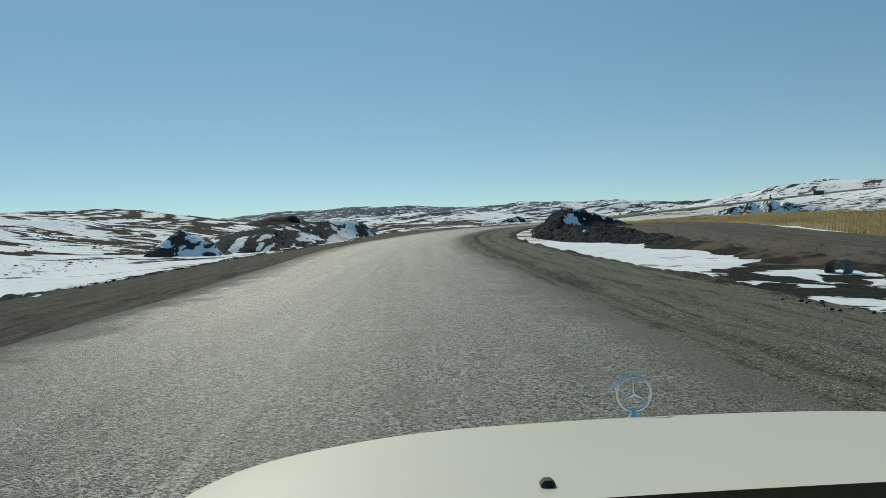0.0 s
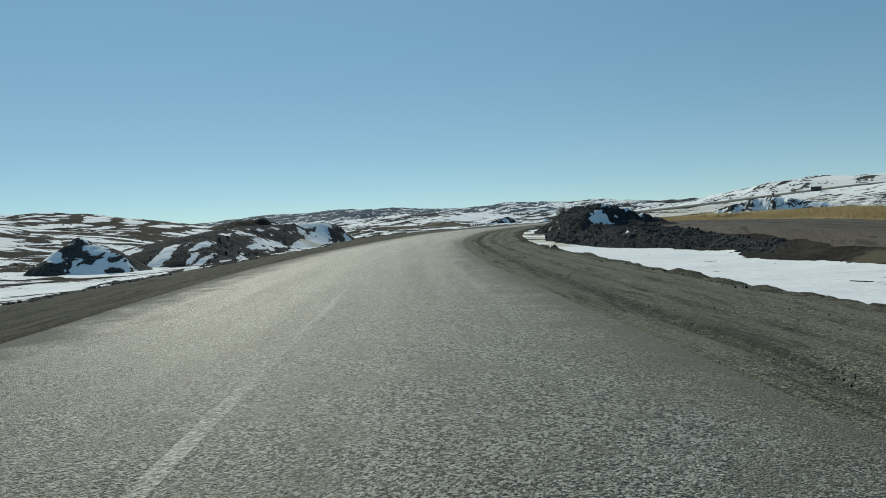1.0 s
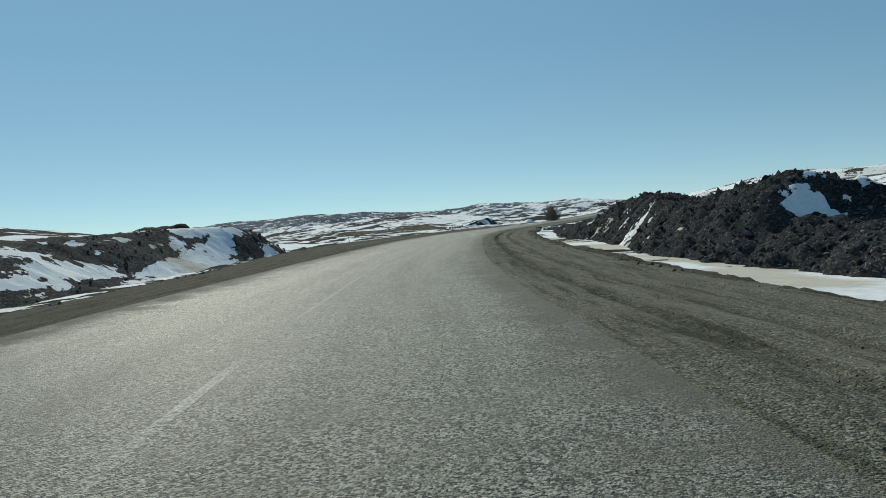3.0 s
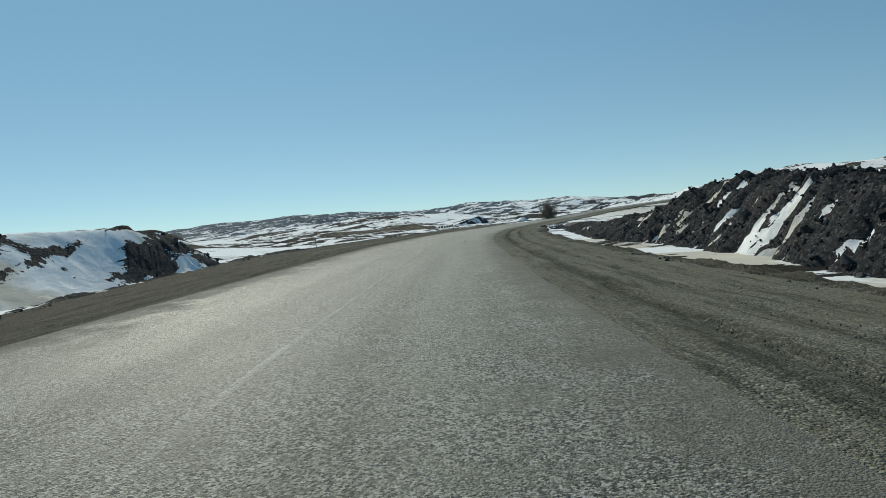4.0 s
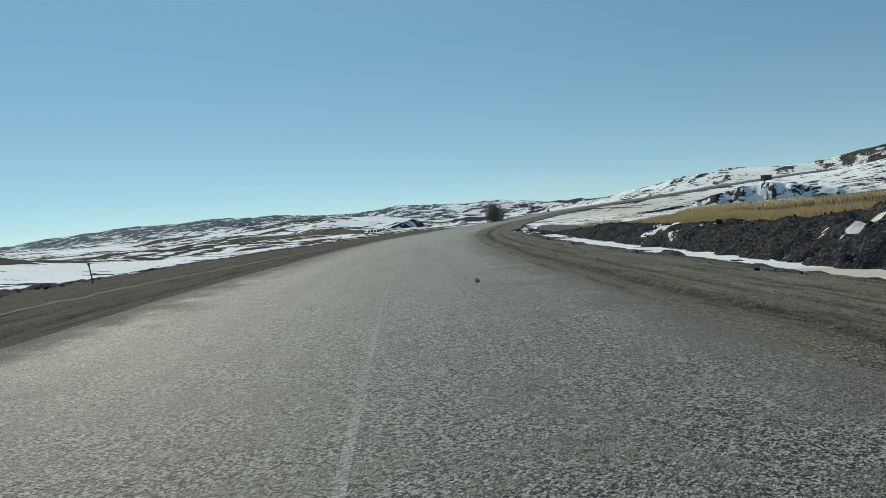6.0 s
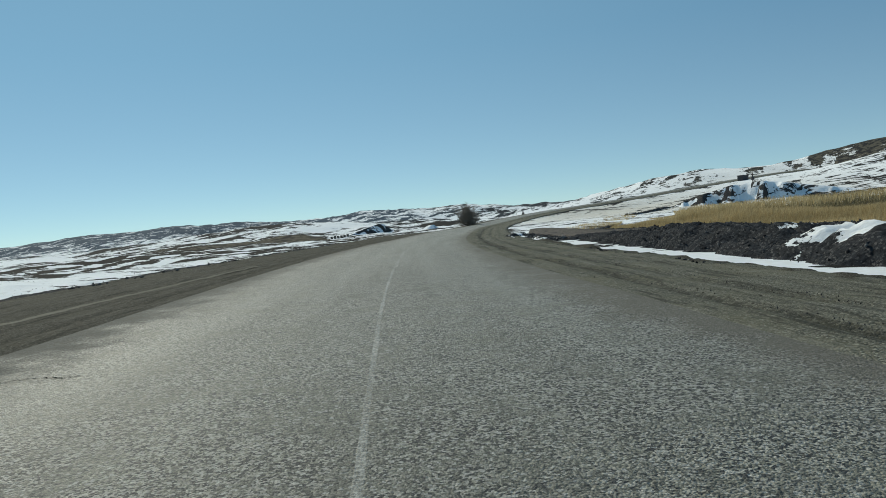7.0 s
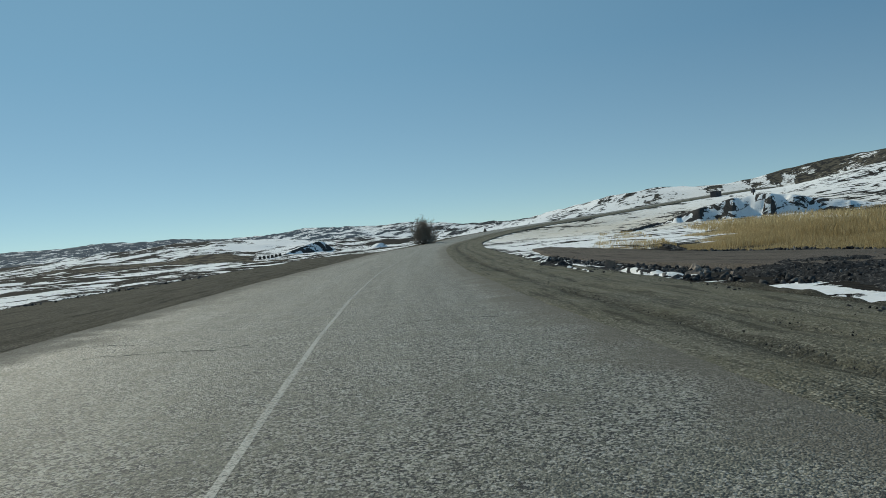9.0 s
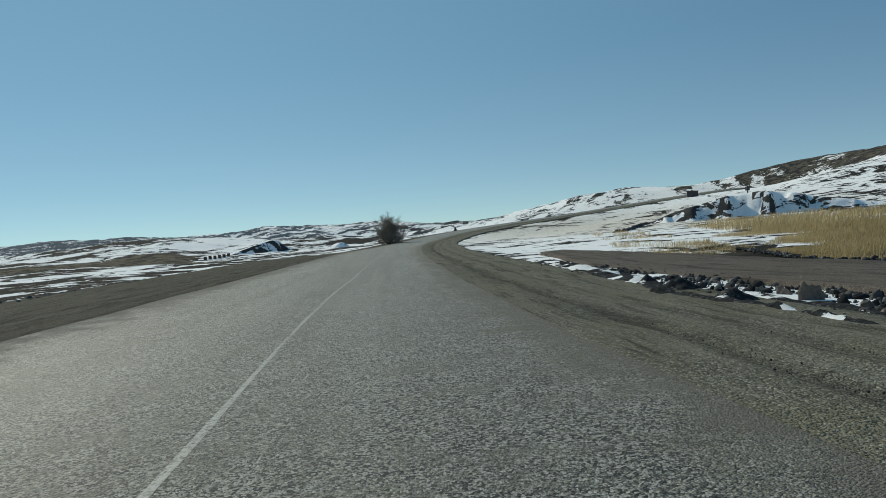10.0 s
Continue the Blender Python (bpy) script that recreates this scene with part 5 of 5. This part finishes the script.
# ---- willow at the bend ----
def willow(x, y, z, height, seed):
    """A bare multi-stemmed willow: forking stems and a dense crown of thin twigs."""
    rng = random.Random(seed)
    stems_v, stems_f, twig_v, twig_f = [], [], [], []

    def tube(a, b, ra, rb, vs, fs):
        d = (b - a).normalized()
        u = d.orthogonal().normalized()
        w = d.cross(u)
        i = len(vs)
        for p, r in ((a, ra), (b, rb)):
            for k in range(4 if ra > 0.03 else 3):
                t = 6.2832 * k / (4 if ra > 0.03 else 3)
                vs.append(p + (u * math.cos(t) + w * math.sin(t)) * r)
        m = 4 if ra > 0.03 else 3
        for k in range(m):
            fs.append((i + k, i + (k + 1) % m, i + m + (k + 1) % m, i + m + k))

    def limb(p, d, length, r, level, up):
        """A bending limb with finer ones along its outer part."""
        steps = 4 if level < 2 else 2
        q = p
        for k in range(steps):
            d = (d + Vector((rng.gauss(0, 0.12), rng.gauss(0, 0.12), up + rng.gauss(0, 0.08)))).normalized()
            e = q + d * length / steps
            r2 = max(r * 0.74, 0.009)
            tube(q, e, r, r2, stems_v if level < 1 else twig_v, stems_f if level < 1 else twig_f)
            q, r = e, r2
            if level < 3 and (k > 0 or level > 0):
                for _ in range((5, 4, 2)[level]):
                    side = Vector((rng.gauss(0, 1), rng.gauss(0, 1), rng.gauss(0.2, 0.6))).normalized()
                    limb(q, (d * 0.7 + side).normalized(), length * rng.uniform(0.3, 0.5), max(r * 0.5, 0.010), level + 1, 0.05)

    for k in range(24):
        a = 2.39996 * k
        f = (k + 0.5) / 24
        d = Vector((math.cos(a) * 1.5 * f, math.sin(a) * 1.5 * f, 1.05 - 0.55 * f)).normalized()
        # stems end inside a rounded crown
        c = height * 0.5
        b = d.z * c
        reach = (b + math.sqrt(b * b - c * c + (height * 0.53) ** 2)) * rng.uniform(0.62, 0.74)
        limb(Vector((math.cos(a) * 0.4 * f, math.sin(a) * 0.4 * f, -0.3)), d, reach, rng.uniform(0.06, 0.11), 0, 0.06)
    t = thing("willow", (x, y, z))
    part("trunk", soup("trunk", stems_v, stems_f, M_BARK, True), t)
    part("crown", soup("crown", twig_v, twig_f, M_TWIG), t, "dense bare brown twigs")
    return tagged(t, "large bare multi-stemmed willow bush beside the bend", "tree")


_z = float(land(np.array([58.5]), np.array([289.2]))[0][0])
willow(58.5, 289.2, _z + 0.25, 6.3, 11)


def shrub(x, y, size, seed, label):
    rng = random.Random(seed)
    vs, fs = [], []
    for k in range(260):
        a, r = rng.uniform(0, 6.283), rng.random() ** 0.7
        h = size * (1 - 0.75 * r) * rng.uniform(0.5, 1.0)
        p = Vector((math.cos(a) * r * size * 0.42, math.sin(a) * r * size * 0.42, 0))
        q = p * 0.75 + Vector((rng.gauss(0, 0.05), rng.gauss(0, 0.05), h))
        w = Vector((-math.sin(a), math.cos(a), 0)) * 0.05 * size
        i = len(vs)
        vs += [p - w, p + w, (p + q) * 0.5 + w * 1.6, (p + q) * 0.5 - w * 1.6, q]
        fs += [(i, i + 1, i + 2, i + 3), (i + 3, i + 2, i + 4)]
    z = float(land(np.array([x]), np.array([y]))[0][0])
    ob = new("shrub", soup("shrub", vs, fs, M_BARK))
    ob.matrix_basis = pose(x, y, z - 0.05)
    return tagged(ob, label, "shrub", "low shrubs")


shrub(92.2, 332.0, 1.6, 3, "small dark cone-shaped shrub standing in snow")

# ---- small built things ----
M_POST = plain_material("weathered_wood", (0.10, 0.085, 0.07), 0.9, 0.2, vary=0.35)
M_CABIN = plain_material("dark_cabin_wall", (0.055, 0.052, 0.055), 0.8, 0.3, vary=0.3, scale=3.0)
M_ROOF = plain_material("cabin_roof_felt", (0.09, 0.085, 0.085), 0.9, 0.2, vary=0.25, scale=3.0)
M_CONCRETE = plain_material("old_concrete", (0.15, 0.14, 0.13), 0.9, 0.2, vary=0.25)


def box_mesh(name, lo, hi, mat, bevel=0.02):
    bm = bmesh.new()
    bmesh.ops.create_cube(bm, size=1)
    for v in bm.verts:
        v.co = Vector([lo[k] + (v.co[k] + 0.5) * (hi[k] - lo[k]) for k in range(3)])
    if bevel:
        bmesh.ops.bevel(bm, geom=bm.edges[:], offset=bevel, segments=1, affect="EDGES")
    me = bpy.data.meshes.new(name)
    bm.to_mesh(me)
    bm.free()
    me.materials.append(mat)
    return me


def rod_mesh(name, a, b, r0, r1, mat, sides=10):
    bm = bmesh.new()
    a, b = Vector(a), Vector(b)
    d = (b - a).normalized()
    u = d.orthogonal().normalized()
    w = d.cross(u)
    rings = []
    for p, r in ((a, r0), (a + (b - a) * 0.5, (r0 + r1) / 2), (b, r1)):
        rings.append([bm.verts.new(p + (u * math.cos(6.2832 * k / sides) + w * math.sin(6.2832 * k / sides)) * r) for k in range(sides)])
    for p, q in zip(rings, rings[1:]):
        for k in range(sides):
            bm.faces.new((p[k], p[(k + 1) % sides], q[(k + 1) % sides], q[k]))
    bm.faces.new(rings[0][::-1])
    bm.faces.new(rings[-1])
    bmesh.ops.recalc_face_normals(bm, faces=bm.faces[:])
    me = bpy.data.meshes.new(name)
    bm.to_mesh(me)
    bm.free()
    me.materials.append(mat)
    return me


def cabin(x, y, turn):
    z = float(land(np.array([x]), np.array([y]))[0][0])
    t = thing("roadside_cabin", (x, y, z - 0.1), turn)
    part("wall", box_mesh("wall", (-2.7, -1.2, 0), (2.7, 1.2, 2.3), M_CABIN), t)
    part("roof", box_mesh("roof", (-2.9, -1.4, 2.3), (2.9, 1.4, 2.5), M_ROOF), t)
    part("skid", box_mesh("skid", (-2.8, -0.9, -0.4), (2.8, -0.7, 0.0), M_POST), t)
    part("skid", box_mesh("skid", (-2.8, 0.7, -0.4), (2.8, 0.9, 0.0), M_POST), t)
    return tagged(t, "dark boxy roadside cabin on the snowy hillside", "cabin")


cabin(212.5, 365.0, 24)


def pole(x, y, z, h):
    t = thing("utility_pole", (x, y, z - 0.3))
    part("shaft", rod_mesh("shaft", (0, 0, 0), (0, 0, h), 0.16, 0.12, M_POST), t)
    part("crossarm", box_mesh("crossarm", (-0.45, -0.1, h - 0.5), (0.45, 0.1, h - 0.35), M_POST), t)
    part("box", box_mesh("box", (-0.4, -0.3, h * 0.35), (0.4, 0.3, h * 0.65), M_CABIN), t)
    return tagged(t, "short dark wooden utility pole with a box on the bluff", "pole")


pole(136.0, 267.6, BLUFF_TOP, 3.0)


def marker_post(x, y):
    z = float(land(np.array([x]), np.array([y]))[0][0])
    t = thing("marker_post", (x, y, z - 0.2))
    part("shaft", rod_mesh("shaft", (0, 0, 0), (-0.16, 0.02, 1.15), 0.03, 0.022, M_POST, 8), t)
    part("top_plate", box_mesh("top_plate", (-0.19, -0.015, 1.08), (-0.11, 0.015, 1.19), M_CABIN, 0.006), t)
    return tagged(t, "thin leaning marker stake standing in roadside snow", "marker post")


marker_post(-5.35, 121.5)


def bollards():
    first = None
    for k in range(6):
        f = k / 5
        x, y = 23.6 + 6.0 * f, 331.0 + 6.0 * f
        z = float(land(np.array([x]), np.array([y]))[0][0])
        if first is None:
            first = thing("guard_post", (x, y, z - 0.15))
            part("shaft", box_mesh("shaft", (-0.36, -0.36, 0), (0.36, 0.36, 0.8), M_POST), first)
            part("cap", box_mesh("cap", (-0.40, -0.40, 0.8), (0.40, 0.40, 0.95), M_CABIN), first)
            tagged(first, "stubby dark guard post in a row by a culvert", "guard post", "row of guard posts")
        else:
            copy_thing(first, pose(x, y, z - 0.15))


bollards()


def culvert(x, y, z, turn, radius, length):
    """End of a concrete drain pipe that sticks out of the ditch's slope."""
    bm = bmesh.new()
    n = 40
    rows = []
    for d, rad in ((0.0, radius * 0.86), (0.0, radius), (0.03, radius * 1.02), (length * 0.5, radius * 1.01), (length, radius), (length, radius * 0.86), (0.04, radius * 0.86)):
        rows.append([bm.verts.new((rad * math.cos(6.2832 * k / n), d, rad * math.sin(6.2832 * k / n))) for k in range(n)])
    for p, q in zip(rows, rows[1:]):
        for k in range(n):
            bm.faces.new((p[k], p[(k + 1) % n], q[(k + 1) % n], q[k]))
    bmesh.ops.recalc_face_normals(bm, faces=bm.faces[:])
    me = bpy.data.meshes.new("culvert_pipe")
    bm.to_mesh(me)
    bm.free()
    me.materials.append(M_CONCRETE)
    ob = new("culvert_pipe", me)
    ob.matrix_basis = pose(x, y, z, 0, 0, turn)
    return tagged(ob, "grey concrete culvert pipe half buried in the ditch slope", "culvert pipe")


culvert(13.3, 22.0, -0.66, -52, 0.33, 0.75)


# ---- road markings and cracks ----
def paint_material():
    m, nt, b = material("worn_paint", 0.6, 0.3)
    p = position(nt)
    n1, n2 = noise_tex(nt, p, 30.0, 3, 0.7), noise_tex(nt, p, 0.35, 3)
    keep = step_up(nt, calc(nt, "ADD", calc(nt, "ADD", calc(nt, "MULTIPLY", n1, 0.9), calc(nt, "MULTIPLY_ADD", n2, 0.5, 0.25)), attribute(nt, "lat")), 0.85, 1.3)
    nt.links.new(mixc(nt, n1, (0.42, 0.41, 0.37), (0.68, 0.67, 0.62)), b.inputs["Base Color"])
    gone = nt.nodes.new("ShaderNodeBsdfTransparent")
    mx = nt.nodes.new("ShaderNodeMixShader")
    nt.links.new(calc(nt, "MULTIPLY", keep, 0.65), mx.inputs[0])
    nt.links.new(gone.outputs[0], mx.inputs[1])
    nt.links.new(b.outputs[0], mx.inputs[2])
    nt.links.new(mx.outputs[0], nt.nodes["Material Output"].inputs["Surface"])
    bump(nt, b, n1, 0.6, 0.01)
    return m


M_PAINT = paint_material()
M_CRACK = plain_material("crack_filler", (0.012, 0.012, 0.012), 1.0, 0.0)


def road_top(L, X, Y):
    return 0.02 - 0.012 * np.abs(L) + 0.012 * fbm(X, Y, 5, 2, 41) + 0.028 * np.abs(L) * (L < 0) * banking(Y)


def build_line():
    me = strip("centre_line", lambda y: np.array([-1.0, 0.0, 1.0]) * float(np.interp(y, [0, 60, 105], [0.075, 0.06, 0.031])) + float(np.interp(y, [70, 80, 93, 108, 122, 134, 150, 158, 165, 172, 182, 200], [0.0, 0.04, 0.09, 0.0, -0.08, -0.09, -0.06, -0.06, 0.04, 0.12, 0.24, 0.3])), M_PAINT, K_START, K_END - 60, lambda L, X, Y: road_top(L, X, Y) + 0.004,
               lambda L: L * 0 + np.interp(np.arange(len(L)) / 2 + K_START, np.interp([0, 70, 110, 150], AXIS[:, 1], np.arange(len(AXIS))), [0.03, 0.05, 0.07, 0.26])[:, None], 0.012, 13, 2)
    tagged(new("road_marking", me), "worn white centre line on asphalt", "road marking", kind="structure")


build_line()


M_PALE = plain_material("pale_dust", (0.16, 0.148, 0.118), 0.95, 0.05, vary=0.35, scale=6.0)


def build_wheel_mark():
    k0, k1 = (int(np.argmin(np.abs(AXIS[:, 1] - v))) for v in (108, 143))
    me = strip("wheel_mark", lambda y: -(7.75 - 0.035 * (y - 130)) + np.array([-0.11, 0.0, 0.11]), M_PALE, k0, k1,
               lambda L, X, Y: verge_top(L, Y) + 0.03 + 0.035 * fbm(X, Y, 1.2, 4, 43, 0.6) - 0.03 * (np.abs(L - L[:, 1:2]) > 0.05), lambda L: np.abs(L), 0.05, 17, 3)
    tagged(new("wheel_mark", me), "pale dusty wheel mark along the gravel verge", "wheel mark", kind="structure")


build_wheel_mark()


def crack(y, lat0, lat1, width, seed):
    rng = random.Random(seed)
    n = 26
    rows = []
    for k in range(n + 1):
        lat = lat0 + (lat1 - lat0) * k / n
        yy = y + 0.35 * noise.noise(Vector((lat * 1.6, seed, 0))) + 0.05 * rng.uniform(-1, 1)
        w = 0.55 * width * rng.uniform(0.3, 1.3)
        for o in (-w, w):
            x, y2 = on_plan(yy + o, lat)
            z = float(road_top(np.array([lat]), np.array([x]), np.array([y2]))[0]) + 0.006
            rows.append((x, y2, z))
    f = [(2 * k, 2 * k + 1, 2 * k + 3, 2 * k + 2) for k in range(n)]
    tagged(new("road_crack", soup("road_crack", rows, f, M_CRACK)), "dark transverse crack across the asphalt", "road crack", kind="structure")


crack(152.5, 1.1, 2.7, 0.03, 1)
crack(151.3, -3.2, -1.0, 0.025, 2)
crack(152.4, -3.9, -2.9, 0.02, 3)
crack(117.9, -4.1, -3.1, 0.025, 4)


# ---- the parked car under the first camera place ----
M_CREAM = plain_material("cream_car_paint", (0.58, 0.53, 0.43), 0.35, 0.5, vary=0.03, scale=1.5)
M_BLACK = plain_material("black_plastic", (0.012, 0.012, 0.013), 0.55, 0.4, vary=0.2)
M_CHROME = plain_material("chrome", (0.66, 0.66, 0.67), 0.18, 0.5, metal=1.0, vary=0.05)
M_TYRE = plain_material("tyre_rubber", (0.02, 0.02, 0.02), 0.85, 0.3, vary=0.2)


def car(x, y, turn):
    """The car: local y points ahead, x to the right, z up from the road."""
    t = thing("car", (x, y, 0.0), turn)

    def half(f):
        if f <= 0.9:
            return 0.865
        return 0.865 * max(0.0, 1 - ((f - 0.9) / 0.64) ** 2.6) ** 0.385

    def deck(f, u):
        return 0.893 + (1.5 - f) * 0.155 - 0.012 * u * u - 0.03 * max(0.0, (f - 1.40) / 0.14) ** 2 - 0.012 * abs(u) ** 8

    fs = [0.80 + 0.735 * (1 - (1 - k / 26) ** 1.7) for k in range(27)]
    us = [math.sin(math.pi / 2 * (k / 14 - 1)) for k in range(29)]
    rows = [[(u * half(f), f, deck(f, u)) for u in us] for f in fs]
    # outer skin rounding down into the wings and nose
    X = np.array([[p[0] for p in r] for r in rows])
    Y = np.array([[p[1] for p in r] for r in rows])
    Z = np.array([[p[2] for p in r] for r in rows])
    hood = part("hood", mesh_grid("hood", X, Y, Z, M_CREAM, flip=False), t, "smooth cream painted hood")
    ring = [rows[k][0] for k in range(len(rows))] + rows[-1][1:-1] + [rows[k][-1] for k in range(len(rows) - 1, -1, -1)]
    ring = [(-0.865, f, deck(0.8, 1) - 0.02) for f in (-2.7, -1.8, -0.9, 0.0, 0.5)] + ring + [(0.865, f, deck(0.8, 1) - 0.02) for f in (0.5, 0.0, -0.9, -1.8, -2.7)]
    prof = ((0.0, 0.0), (0.012, -0.02), (0.02, -0.06), (0.025, -0.25), (0.02, -0.5), (-0.03, -0.68))
    SX, SY, SZ = [], [], []
    for out, drop in prof:
        SX.append([p[0] + out * (1 if p[0] > 0 else -1) for p in ring])
        SY.append([p[1] + (out if p[1] > 1.2 else 0) for p in ring])
        SZ.append([max(p[2] + drop, 0.22) for p in ring])
    part("body_side", mesh_grid("body_side", np.array(SX), np.array(SY), np.array(SZ), M_CREAM, flip=True), t)
    part("cowl", box_mesh("cowl", (-0.80, 0.62, 0.90), (0.80, 0.80, 0.985), M_BLACK, 0.01), t, "black cowl strip")
    part("deck", box_mesh("deck", (-0.85, -2.69, 0.84), (0.85, 0.61, 0.90), M_BLACK, 0.01), t)
    part("washer_nozzle", box_mesh("washer_nozzle", (-0.337, 0.862, deck(0.873, 0.36) - 0.004), (-0.317, 0.884, deck(0.873, 0.36) + 0.010), M_BLACK, 0.005), t, "black washer nozzle")
    z0 = deck(1.5, 0)
    orn = part("hood_ornament", rod_mesh("hood_ornament", (0, 1.5, z0 - 0.004), (0, 1.5, z0 + 0.022), 0.016, 0.006, M_CHROME, 14), t, "upright chrome ring ornament")
    bm = bmesh.new()
    n, m, R, r = 40, 8, 0.040, 0.0042
    cz = z0 + 0.020 + R
    grid = [[bm.verts.new(((R + r * math.cos(6.2832 * j / m)) * math.cos(6.2832 * i / n), 1.5 + r * math.sin(6.2832 * j / m),
                           cz + (R + r * math.cos(6.2832 * j / m)) * math.sin(6.2832 * i / n))) for j in range(m)] for i in range(n)]
    for i in range(n):
        for j in range(m):
            bm.faces.new((grid[i][j], grid[(i + 1) % n][j], grid[(i + 1) % n][(j + 1) % m], grid[i][(j + 1) % m]))
    bmesh.ops.recalc_face_normals(bm, faces=bm.faces[:])
    me = bpy.data.meshes.new("ring")
    bm.to_mesh(me)
    bm.free()
    me.materials.append(M_CHROME)
    part("ring", me, orn)
    for a in (90, 210, 330):
        tip = (0.039 * math.cos(radians(a)), 1.5, cz + 0.039 * math.sin(radians(a)))
        part("spoke", rod_mesh("spoke", (0, 1.5, cz), tip, 0.005, 0.0015, M_CHROME, 6), orn)
    for sx in (-1, 1):
        for fy in (0.72, -2.1):
            w = part("wheel", rod_mesh("wheel", (sx * 0.66, fy, 0.31), (sx * 0.84, fy, 0.31), 0.31, 0.31, M_TYRE, 28), t)
            part("hub_cap", rod_mesh("hub_cap", (sx * 0.84, fy, 0.31), (sx * 0.855, fy, 0.31), 0.17, 0.15, M_CHROME, 20), w, "round chrome hub cap")
    return tagged(t, "cream saloon car with an upright chrome hood ornament", "car")


car(0.492, 0.0166, 1.93)
